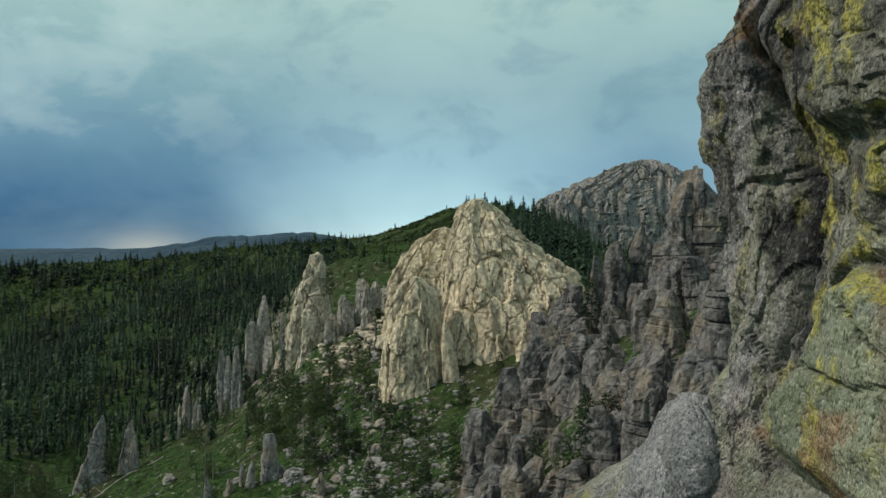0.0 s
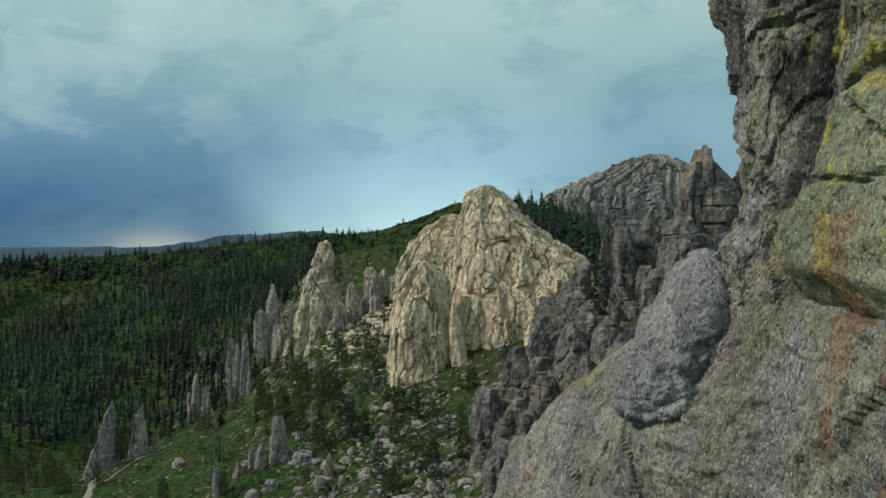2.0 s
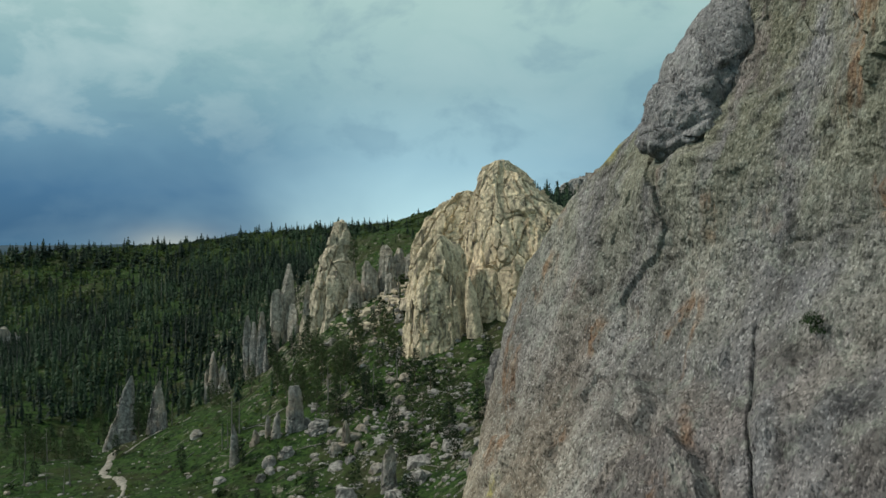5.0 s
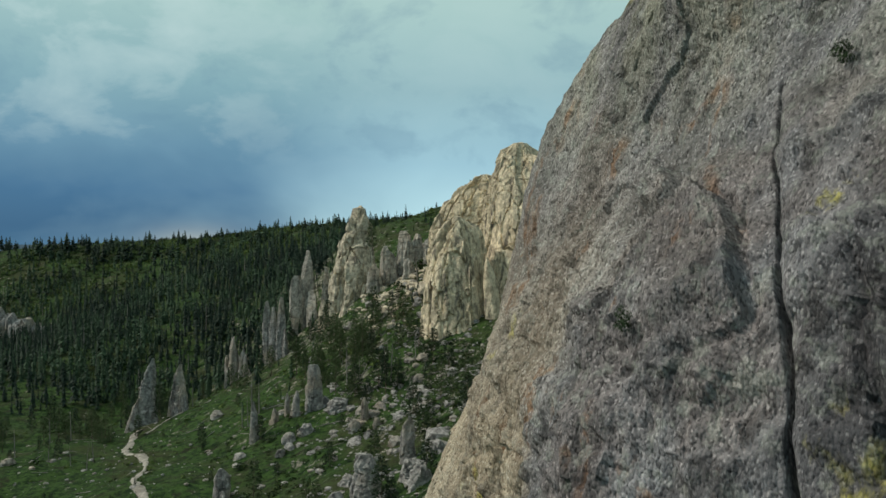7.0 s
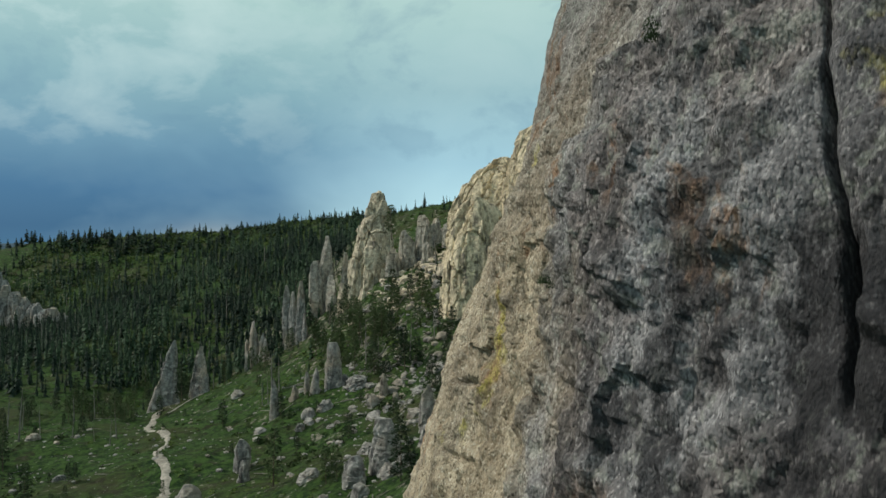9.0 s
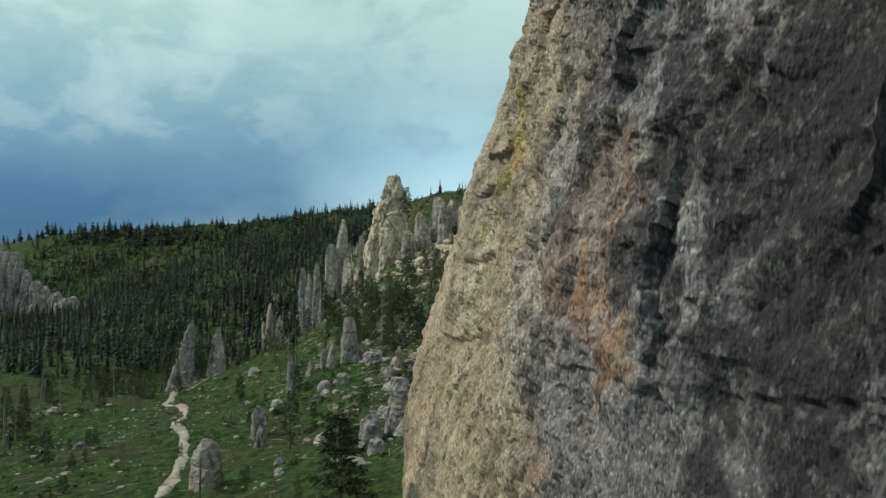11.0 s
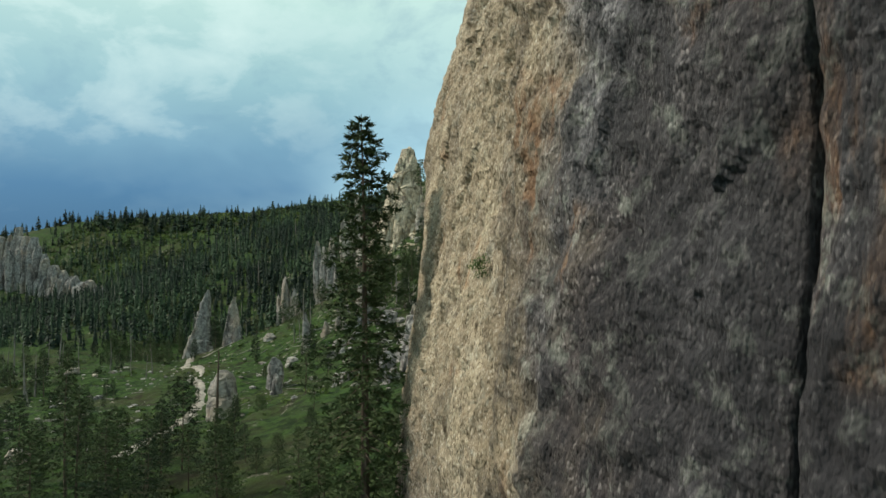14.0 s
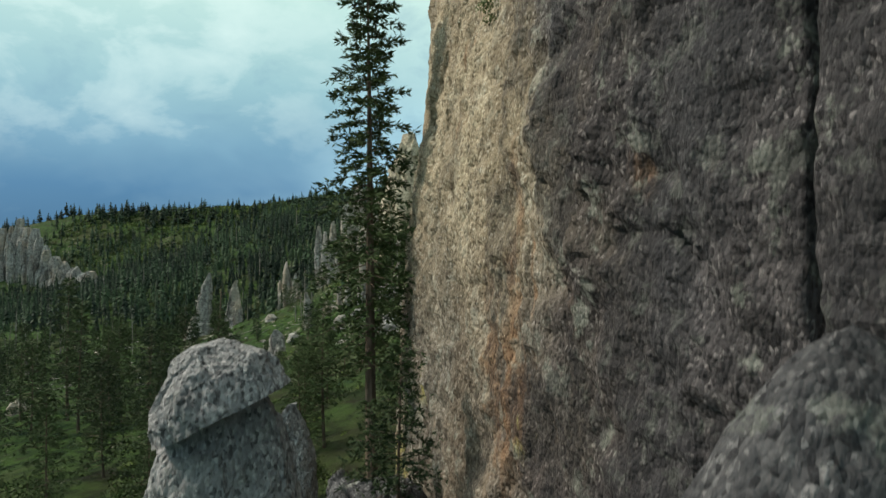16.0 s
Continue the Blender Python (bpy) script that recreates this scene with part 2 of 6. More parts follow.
    if wall:
        # ochre stain that runs down from the little roof
        dy_ = math_node(t, "MULTIPLY", math_node(t, "SUBTRACT", sy, 11.2), 0.55)
        dz_ = math_node(t, "MULTIPLY", math_node(t, "SUBTRACT", sz, 33.6), 0.62)
        near = math_node(t, "ADD", math_node(t, "MULTIPLY", dy_, dy_), math_node(t, "MULTIPLY", dz_, dz_))
        near = N(t, "ShaderNodeMapRange", {0: math_node(t, "ADD", near, math_node(t, "MULTIPLY", math_node(t, "SUBTRACT", blotch, 0.5), 2.6)), 1: 1.25, 2: 0.6, 3: 0.0, 4: 0.75}).outputs[0]
        c = mix(t, math_node(t, "MULTIPLY", near, ramp(t, streak, [(0.40, 0.35), (0.56, 1.0)])), c, stone((0.20, 0.125, 0.085), (0.40, 0.27, 0.19), (0.56, 0.45, 0.36)))
    if kind in ("wall", "block"):
        # iron stains that run down the face
        rust = math_node(t, "MULTIPLY", ramp(t, streak, [(0.50, 0.0), (0.60, 1.0)]), ramp(t, noise_tex(t, p, 0.33, 3, 0.5), [(0.53, 0.0), (0.62, 0.75)]))
        c = mix(t, rust, c, stone((0.19, 0.10, 0.055), (0.36, 0.21, 0.11), (0.45, 0.32, 0.2)))
    # pits and knobs a hand to an arm wide
    pits = noise_tex(t, scaled(t, p, (1, 1, 0.85)), 1.7, 8, 0.62, 0.25)
    c = mix(t, math_node(t, "SUBTRACT", 1.0, math_node(t, "MULTIPLY", outer_glow, 0.5)) if wall else (1.0 if block else 0.35), c, ramp(t, pits, [(0.36, 0.5), (0.445, 1.0), (0.62, 1.0)]), "MULTIPLY")
    # pale grey-green rosettes
    rosette = ramp(t, noise_tex(t, p, 1.9, 10, 0.70), [(0.53, 0.0), (0.60, 0.5)])
    c = mix(t, math_node(t, "MULTIPLY", rosette, math_node(t, "SUBTRACT", 0.35 if kind == "loose" else 0.8, math_node(t, "MULTIPLY", outer_glow, 0.6))), c, mix(t, speck, (0.20, 0.22, 0.19), (0.40, 0.43, 0.37)))
    # black crust in patches; thickened on the inner wall to paint in its dimness
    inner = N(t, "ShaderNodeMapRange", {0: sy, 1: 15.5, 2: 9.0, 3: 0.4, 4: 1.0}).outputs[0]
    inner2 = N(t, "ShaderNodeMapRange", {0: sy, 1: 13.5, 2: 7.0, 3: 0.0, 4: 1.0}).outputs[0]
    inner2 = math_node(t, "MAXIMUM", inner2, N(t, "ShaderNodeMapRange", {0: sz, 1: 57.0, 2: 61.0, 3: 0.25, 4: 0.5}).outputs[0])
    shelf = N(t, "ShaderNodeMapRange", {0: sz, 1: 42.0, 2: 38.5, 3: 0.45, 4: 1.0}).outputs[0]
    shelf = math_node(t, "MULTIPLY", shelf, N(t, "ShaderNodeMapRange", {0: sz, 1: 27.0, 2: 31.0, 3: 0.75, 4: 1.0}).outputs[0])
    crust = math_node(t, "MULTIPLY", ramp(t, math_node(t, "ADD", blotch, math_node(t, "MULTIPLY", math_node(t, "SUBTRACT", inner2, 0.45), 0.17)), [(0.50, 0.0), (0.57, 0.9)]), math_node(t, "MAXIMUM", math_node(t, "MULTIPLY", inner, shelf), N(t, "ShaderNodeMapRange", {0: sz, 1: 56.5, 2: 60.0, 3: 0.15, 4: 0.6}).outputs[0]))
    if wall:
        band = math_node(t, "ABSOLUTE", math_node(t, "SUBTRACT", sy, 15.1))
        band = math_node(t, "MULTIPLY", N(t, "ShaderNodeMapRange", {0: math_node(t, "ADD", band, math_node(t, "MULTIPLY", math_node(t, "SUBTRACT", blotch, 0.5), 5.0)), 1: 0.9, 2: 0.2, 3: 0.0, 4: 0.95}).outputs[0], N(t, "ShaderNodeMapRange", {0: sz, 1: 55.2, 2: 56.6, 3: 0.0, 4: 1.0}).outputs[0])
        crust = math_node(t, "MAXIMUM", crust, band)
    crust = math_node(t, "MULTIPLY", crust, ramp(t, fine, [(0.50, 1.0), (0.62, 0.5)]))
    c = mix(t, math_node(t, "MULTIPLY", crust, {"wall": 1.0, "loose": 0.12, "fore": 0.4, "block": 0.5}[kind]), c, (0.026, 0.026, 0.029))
    if kind in ("wall", "block"):
        # yellow lichen, mostly on the headwall
        lh = math_node(t, "MULTIPLY", N(t, "ShaderNodeMapRange", {0: sz, 1: 53.0, 2: 56.0, 3: 0.0, 4: 1.0}).outputs[0], N(t, "ShaderNodeMapRange", {0: sy, 1: 15.6, 2: 14.4, 3: 0.4, 4: 1.0}).outputs[0])
        yel = math_node(t, "MULTIPLY", ramp(t, noise_tex(t, scaled(t, p, (1, 1, 0.55)), 0.7, 7, 0.60, 0.0), [(0.53, 0.0), (0.60, 0.9)]),
                        math_node(t, "ADD", lh, ramp(t, noise_tex(t, p, 0.17, 2, 0.4), [(0.66, 0.0), (0.70, 0.8)]), clamp=True))
        for px_, py_, pz_, rad in ((4.9, 10.3, 44.1, 0.30), (4.2, 8.7, 41.2, 0.42), (2.2, 9.6, 34.6, 0.3)):
            away_ = N(t, "ShaderNodeVectorMath", {0: N(t, "ShaderNodeVectorMath", {0: p, 1: (px_, py_, pz_)}, operation="SUBTRACT").outputs[0], 1: (1.0, 1.0, 0.7)}, operation="MULTIPLY").outputs[0]
            away_ = N(t, "ShaderNodeVectorMath", {0: away_}, operation="LENGTH").outputs["Value"]
            spot = N(t, "ShaderNodeMapRange", {0: math_node(t, "ADD", away_, math_node(t, "MULTIPLY", math_node(t, "SUBTRACT", mid, 0.5), 2.2)), 1: rad, 2: rad * 0.4, 3: 0.0, 4: 0.85}).outputs[0]
            yel = math_node(t, "MAXIMUM", yel, spot)
        yel = math_node(t, "MULTIPLY", yel, ramp(t, fine, [(0.42, 0.2), (0.54, 1.0)]))
        c = mix(t, yel, c, mix(t, speck, (0.24, 0.22, 0.045), (0.54, 0.50, 0.13)))
    t.links.new(c, b.inputs["Base Color"])
    h = math_node(t, "SUBTRACT", math_node(t, "ADD", math_node(t, "MULTIPLY", fine, 0.5), math_node(t, "MULTIPLY", grit, 0.25)), math_node(t, "ADD", math_node(t, "MULTIPLY", dist1, 0.3), math_node(t, "MULTIPLY", dist2, 0.35)))
    bump(t, b, h, 1.0, 0.10)
    return m


def foliage(name, dark, bright, trans=0.0):
    m, t, b = material(name, 0.75, 0.2)
    g = N(t, "ShaderNodeNewGeometry")
    big = noise_tex(t, g.outputs["Position"], 0.035, 3, 0.5)
    r = math_node(t, "ADD", math_node(t, "MULTIPLY", g.outputs["Random Per Island"], 0.45), math_node(t, "MULTIPLY", ramp(t, big, [(0.4, 0.0), (0.6, 1.0)]), 0.55))
    c = mix(t, ramp(t, r, [(0.2, 0.0), (0.9, 1.0)]), dark, bright)
    t.links.new(c, b.inputs["Base Color"])
    return m


def plain(name, col, col2, scale=3.0, rough=0.9, stretch=(1, 1, 1), dist=0.02, strength=0.5):
    m, t, b = material(name, rough, 0.2)
    p = N(t, "ShaderNodeNewGeometry").outputs["Position"]
    n = noise_tex(t, scaled(t, p, stretch), scale, 6, 0.65)
    n2 = noise_tex(t, p, scale * 0.12, 3, 0.5)
    c = mix(t, ramp(t, math_node(t, "ADD", math_node(t, "MULTIPLY", n, 0.7), math_node(t, "MULTIPLY", n2, 0.3)), [(0.35, 0.0), (0.65, 1.0)]), col, col2)
    t.links.new(c, b.inputs["Base Color"])
    bump(t, b, n, strength, dist)
    return m


def meadow(name):
    """Alpine grass with dry patches, needle litter and stony soil; steep ground is broken rock."""
    m, t, b = material(name, 0.95, 0.1)
    geo = N(t, "ShaderNodeNewGeometry")
    p = geo.outputs["Position"]
    up = N(t, "ShaderNodeSeparateXYZ", {0: geo.outputs["True Normal"]}).outputs[2]
    a = noise_tex(t, p, 0.055, 6, 0.6, 0.3)
    f = noise_tex(t, p, 0.7, 9, 0.76)
    g = mix(t, ramp(t, f, [(0.42, 0.0), (0.58, 1.0)], smooth=False), (0.008, 0.021, 0.007), (0.043, 0.083, 0.020))
    c = mix(t, ramp(t, a, [(0.46, 0.0), (0.64, 0.6)]), g, (0.045, 0.044, 0.022))
    c = mix(t, ramp(t, noise_tex(t, p, 0.22, 9, 0.74), [(0.54, 0.0), (0.64, 0.85)]), c, (0.026, 0.024, 0.016))
    stony = math_node(t, "ADD", noise_tex(t, p, 0.40, 10, 0.78), N(t, "ShaderNodeMapRange", {0: up, 1: 0.94, 2: 0.74, 3: 0.0, 4: 0.12}).outputs[0])
    c = mix(t, ramp(t, stony, [(0.60, 0.0), (0.66, 0.85)], smooth=False), c, mix(t, f, (0.10, 0.09, 0.08), (0.36, 0.33, 0.28)))
    t.links.new(c, b.inputs["Base Color"])
    bump(t, b, f, 1.0, 0.5)
    return m


ROCK_FAR = granite_far("granite_far", (0.45, 0.425, 0.37), (0.235, 0.222, 0.198))
# peak and pinnacle granite, paler: the glow on them is painted in
ROCK_PEAK_LIT = granite_far("granite_peak_lit", (0.76, 0.655, 0.465), (0.46, 0.39, 0.285))
ROCK_PINNACLE_LIT = granite_far("granite_pinnacle_lit", (0.66, 0.58, 0.44), (0.38, 0.335, 0.26))
ROCK_GREY = granite_far("granite_grey", (0.36, 0.35, 0.33), (0.175, 0.17, 0.165), (0.05, 0.05, 0.052))
# granite of the right-hand cliffs, darkened: their shadow is put into the colour
ROCK_SHADED = granite_far("granite_shaded", (0.205, 0.199, 0.192), (0.083, 0.080, 0.079), (0.030, 0.030, 0.032))
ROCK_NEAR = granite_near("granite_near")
ROCK_LOOSE = granite_near("granite_loose", "loose")
ROCK_BLOCK = granite_near("granite_block", "block")
ROCK_FORE = granite_near("granite_fore", "fore")
GROUND = meadow("meadow")
NEEDLES = foliage("conifer_needles", (0.008, 0.021, 0.014), (0.040, 0.076, 0.038))
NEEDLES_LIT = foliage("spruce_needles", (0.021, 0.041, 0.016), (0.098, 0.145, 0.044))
SPRUCE = foliage("dark_spruce_needles", (0.012, 0.026, 0.012), (0.056, 0.086, 0.030))
LEAVES = foliage("shrub_leaves", (0.016, 0.032, 0.007), (0.080, 0.120, 0.024))
LEAVES_DIM = foliage("sapling_leaves", (0.014, 0.028, 0.009), (0.055, 0.085, 0.022))
BARK = plain("bark", (0.055, 0.042, 0.032), (0.14, 0.11, 0.085), 6.0, 0.95, (1, 1, 0.2))
DEADWOOD = plain("dead_wood", (0.10, 0.093, 0.085), (0.26, 0.245, 0.225), 5.0, 0.9, (1, 1, 0.15))
GRAVEL = plain("trail_gravel", (0.15, 0.138, 0.115), (0.34, 0.315, 0.275), 1.2)

# ---- number noise ----


def rnd(ix, iy, iz, seed):
    h = (ix.astype(np.int64) * 374761393 + iy.astype(np.int64) * 668265263 + iz.astype(np.int64) * 2147483647 + seed * 974634777) & 0xFFFFFFFF
    h = ((h ^ (h >> 13)) * 1274126177) & 0xFFFFFFFF
    h = ((h ^ (h >> 16)) * 2246822519) & 0xFFFFFFFF
    return ((h ^ (h >> 15)) & 0xFFFFFF) / float(0x1000000)


def vnoise(p, seed=0):
    """Smooth value noise, -1 to 1, at the points p (n, 3)."""
    i = np.floor(p).astype(np.int64)
    f = p - i
    f = f * f * f * (f * (f * 6 - 15) + 10)
    out = np.zeros(len(p))
    for dx_ in (0, 1):
        wx = f[:, 0] if dx_ else 1 - f[:, 0]
        for dy_ in (0, 1):
            wy = f[:, 1] if dy_ else 1 - f[:, 1]
            for dz_ in (0, 1):
                wz = f[:, 2] if dz_ else 1 - f[:, 2]
                out += wx * wy * wz * rnd(i[:, 0] + dx_, i[:, 1] + dy_, i[:, 2] + dz_, seed)
    return out * 2 - 1


def fbm(p, octaves=4, gain=0.5, seed=0):
    out, a = np.zeros(len(p)), 1.0
    for k in range(octaves):
        out += a * vnoise(p * 2.03 ** k + 17.3 * k, seed + k)
        a *= gain
    return out


def cells(p, seed=0):
    """Cellular noise: how far from the joint between cells, and a random number for each cell."""
    i = np.floor(p).astype(np.int64)
    d1, d2, pick = np.full(len(p), 9.0), np.full(len(p), 9.0), np.zeros(len(p))
    for a in (-1, 0, 1):
        for b in (-1, 0, 1):
            for c in (-1, 0, 1):
                jx, jy, jz = i[:, 0] + a, i[:, 1] + b, i[:, 2] + c
                q = np.stack([jx + rnd(jx, jy, jz, seed), jy + rnd(jx, jy, jz, seed + 1), jz + rnd(jx, jy, jz, seed + 2)], 1)
                d = np.sqrt(((q - p) ** 2).sum(1))
                near = d < d1
                d2 = np.where(near, d1, np.minimum(d2, d))
                pick = np.where(near, rnd(jx, jy, jz, seed + 3), pick)
                d1 = np.where(near, d, d1)
    return d2 - d1, pick


def facets(p, seed=0):
    """Broken faces: each cell a plane of its own tilt; how far it stands out at p, about -1 to 1."""
    i = np.floor(p).astype(np.int64)
    d1, out = np.full(len(p), 9.0), np.zeros(len(p))
    for a in (-1, 0, 1):
        for b in (-1, 0, 1):
            for c in (-1, 0, 1):
                j = (i[:, 0] + a, i[:, 1] + b, i[:, 2] + c)
                o = p - np.stack([j[k] + rnd(*j, seed + k) for k in range(3)], 1)
                d = np.sqrt((o * o).sum(1))
                near = d < d1
                plane = sum(o[:, k] * (rnd(*j, seed + 4 + k) * 2 - 1) for k in range(3)) + 0.5 * (rnd(*j, seed + 8) - 0.5)
                out = np.where(near, plane, out)
                d1 = np.where(near, d, d1)
    return out


# ---- mesh helpers ----


def mesh_of(name, verts, faces, mat, smooth=True):
    """A mesh from arrays: faces (m, 3) or (m, 4)."""
    me = bpy.data.meshes.new(name)
    verts, faces = np.asarray(verts, np.float32), np.asarray(faces, np.int32)
    k = faces.shape[1]
    me.vertices.add(len(verts))
    me.vertices.foreach_set("co", verts.ravel())
    me.loops.add(faces.size)
    me.loops.foreach_set("vertex_index", faces.ravel())
    me.polygons.add(len(faces))
    me.polygons.foreach_set("loop_start", np.arange(len(faces), dtype=np.int32) * k)
    me.polygons.foreach_set("use_smooth", np.full(len(faces), smooth))
    me.materials.append(mat)
    me.update(calc_edges=True)
    me.validate()
    return me


def part(name, me, parent, label=""):
    ob = new(name, me)
    ob.parent = parent
    return tagged(ob, label)


def grid_faces(nu, nv, wrap=False):
    """Quads of an nu x nv grid, u running fastest."""
    u = np.arange(nu if wrap else nu - 1)
    v = np.arange(nv - 1)
    uu, vv = np.meshgrid(u, v)
    a = vv * nu + uu
    b = vv * nu + (uu + 1) % nu
    return np.stack([a, b, b + nu, a + nu], -1).reshape(-1, 4)


def grid_normals(P):
    """Normals of a grid of points (nv, nu, 3)."""
    n = np.cross(np.gradient(P, axis=1), np.gradient(P, axis=0))
    return n / (np.linalg.norm(n, axis=2, keepdims=True) + 1e-9)


# ---- the lie of the land ----
WIDE = ((-450, -250, -60, 130, 300), (100, 330, 560, 780), 130.0,
        (30.6, 14.3, 18.8, -8.2, -16.3, -41.2, 63.1, -8.4, 14.5, 43.9, 15.9, 37.7, 40.8, 44.3, 37.1, 46.1, 23.9, 17.8, 39.3, -59.1))
RIDGE = ((-330, -210, -110, -30, 40, 120), (290, 390, 490, 590), 62.0,
         (7, -5.2, 12.6, -18.5, 6.1, -2.6, -5.3, -7.6, 2.8, 7.7, 6.2, 4.4, -6.3, -21.8, -10.2, -5.5, -19.7, 24.3, 22.7, 36.1, 3.4, -38.6, -18, -20.6))
SMALL = ((-110, -55, -5, 45, 95), (20, 75, 130, 185, 240, 300), 38.0,
         (-8.0, -6.1, -7.0, -7.0, -23.5, -18.5, -1.4, -2.1, -10.7, -13.2, -4.8, 20.4, -4.0, -14.6, -17.7, -0.6, 4.7, 0.1, -5.9, 12.8, 2.9, -13.8, 6.7, 11.1, 7.6, -1.6, 8.3, -0.8, -14.2, -14.5))


def land(x, y, rough=True):
    """Ground height: broad swells and small hills, with bumps."""
    x, y = np.asarray(x, float), np.asarray(y, float)
    z = np.full(x.shape, -10.0)
    for xs, ys, r, hs in (WIDE, RIDGE, SMALL):
        k = 0
        for cx in xs:
            for cy in ys:
                z += hs[k] * np.exp(-((x - cx) ** 2 + (y - cy) ** 2) / (2 * r * r))
                k += 1
    p = np.stack([x.ravel(), y.ravel(), np.zeros(x.size)], 1)
    if rough:
        z += (1.5 * fbm(p / 22, 4, 0.5, 3).reshape(x.shape) + 0.25 * fbm(p / 2.6, 2, 0.5, 9).reshape(x.shape)) * np.clip(np.hypot(x, y) / 60, 0.3, 1)
    return z


def ground_z(x, y):
    return float(land(np.array([x]), np.array([y]))[0])


def spaced(lo, hi, fine_lo, fine_hi, step, grow):
    """Coordinates: even inside, growing outside."""
    mid = list(np.arange(fine_lo, fine_hi + 1e-6, step))
    s, v = step, mid[-1]
    while v < hi:
        s *= grow
        v += s
        mid.append(v)
    s, v = step, mid[0]
    while v > lo:
        s *= grow
        v -= s
        mid.insert(0, v)
    return np.array(mid)


gx = spaced(-4400, 4400, -150, 70, 1.1, 1.045)
gy = spaced(-900, 4400, 4, 260, 1.1, 1.045)
GX, GY = np.meshgrid(gx, gy)
GZ = land(GX, GY)
tagged(new("ground", mesh_of("ground", np.stack([GX, GY, GZ], -1).reshape(-1, 3), grid_faces(len(gx), len(gy)), GROUND)),
       "grassy mountain meadow with stony soil and dry patches", "ground", kind="structure")

# far hills, the rim of the view; their haze is painted into the blue
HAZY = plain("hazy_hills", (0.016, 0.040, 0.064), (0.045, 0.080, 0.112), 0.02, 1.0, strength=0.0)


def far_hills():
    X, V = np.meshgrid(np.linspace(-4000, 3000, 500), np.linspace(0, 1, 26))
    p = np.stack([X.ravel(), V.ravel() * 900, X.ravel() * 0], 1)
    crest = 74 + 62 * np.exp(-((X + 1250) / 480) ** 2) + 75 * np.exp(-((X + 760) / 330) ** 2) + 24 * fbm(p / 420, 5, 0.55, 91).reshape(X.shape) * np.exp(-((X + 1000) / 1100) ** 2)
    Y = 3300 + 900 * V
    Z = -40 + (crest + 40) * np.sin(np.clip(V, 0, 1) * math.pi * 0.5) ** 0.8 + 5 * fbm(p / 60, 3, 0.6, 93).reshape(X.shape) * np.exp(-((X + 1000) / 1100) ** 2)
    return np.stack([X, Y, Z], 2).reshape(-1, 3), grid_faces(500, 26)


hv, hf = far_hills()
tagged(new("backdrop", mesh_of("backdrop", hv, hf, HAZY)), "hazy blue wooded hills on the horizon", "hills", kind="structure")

# ---- the near tower ----
# level, edge x, edge y, face x between, its y, face x at y = 12, at y = 7
TOWER = [
    (11, -5.2, 22.0, -3.5, 17.0, -1.8, 0.4),
    (19, -4.85, 22.0, -3.4, 17.0, -1.75, 0.5),
    (21.5, -4.6, 22.3, -3.1, 17.0, -1.65, 0.6),
    (24.5, -4.35, 22.5, -2.65, 17.0, -1.1, 1.1),
    (28, -4.2, 23.0, -2.25, 17.0, -0.45, 1.5),
    (32, -3.2, 24.0, -1.0, 17.5, 0.05, 2.4),
    (36, -2.0, 24.0, 0.2, 18.0, 0.9, 3.2),
    (40, -0.25, 24.0, 0.45, 18.0, 1.25, 4.9),
    (42.5, 0.4, 25.0, 1.5, 17.5, 2.4, 6.3),
    (45, 0.75, 23.5, 3.2, 17.0, 4.85, 6.5),
    (48, 1.85, 23.0, 4.8, 17.0, 7.0, 8.0),
    (50, 3.05, 22.0, 5.2, 17.0, 7.3, 8.4),
    (51.5, 4.0, 21.0, 5.8, 16.8, 7.3, 8.5),
    (53.3, 6.2, 19.5, 6.8, 16.5, 7.5, 8.7),
    (55, 7.1, 17.8, 7.45, 15.6, 7.9, 9.0),
    (57, 7.25, 17.8, 7.7, 15.5, 8.1, 9.4),
    (59, 7.0, 17.8, 8.0, 15.5, 8.2, 9.5),
    (61, 6.6, 17.8, 7.9, 15.5, 8.0, 9.5),
    (62, 6.42, 17.8, 7.8, 15.5, 8.0, 9.5),
    (64, 6.65, 17.8, 8.0, 15.5, 8.2, 10.0),
    (65, 7.5, 17.5, 8.6, 15.5, 8.8, 10.5),
    (67.5, 8.6, 17.5, 9.4, 15.4, 9.6, 11.0),
    (71, 10.5, 17.2, 11.0, 15.2, 11.0, 12.0),
]


def smooth_table(rows, z, width):
    """Columns of a table at the levels z, rounded off over that many metres."""
    rows = np.array(rows)
    zz = np.linspace(rows[0, 0], rows[-1, 0], 1200)
    k = max(3, int(width / (zz[1] - zz[0])))
    ker = np.hanning(k + 2)[1:-1]
    ker /= ker.sum()
    cols = []
    for c in range(1, rows.shape[1]):
        v = np.interp(zz, rows[:, 0], rows[:, c])
        v = np.convolve(np.pad(v, k, mode="edge"), ker, mode="same")[k:-k]
        cols.append(np.interp(z, zz, v))
    return cols


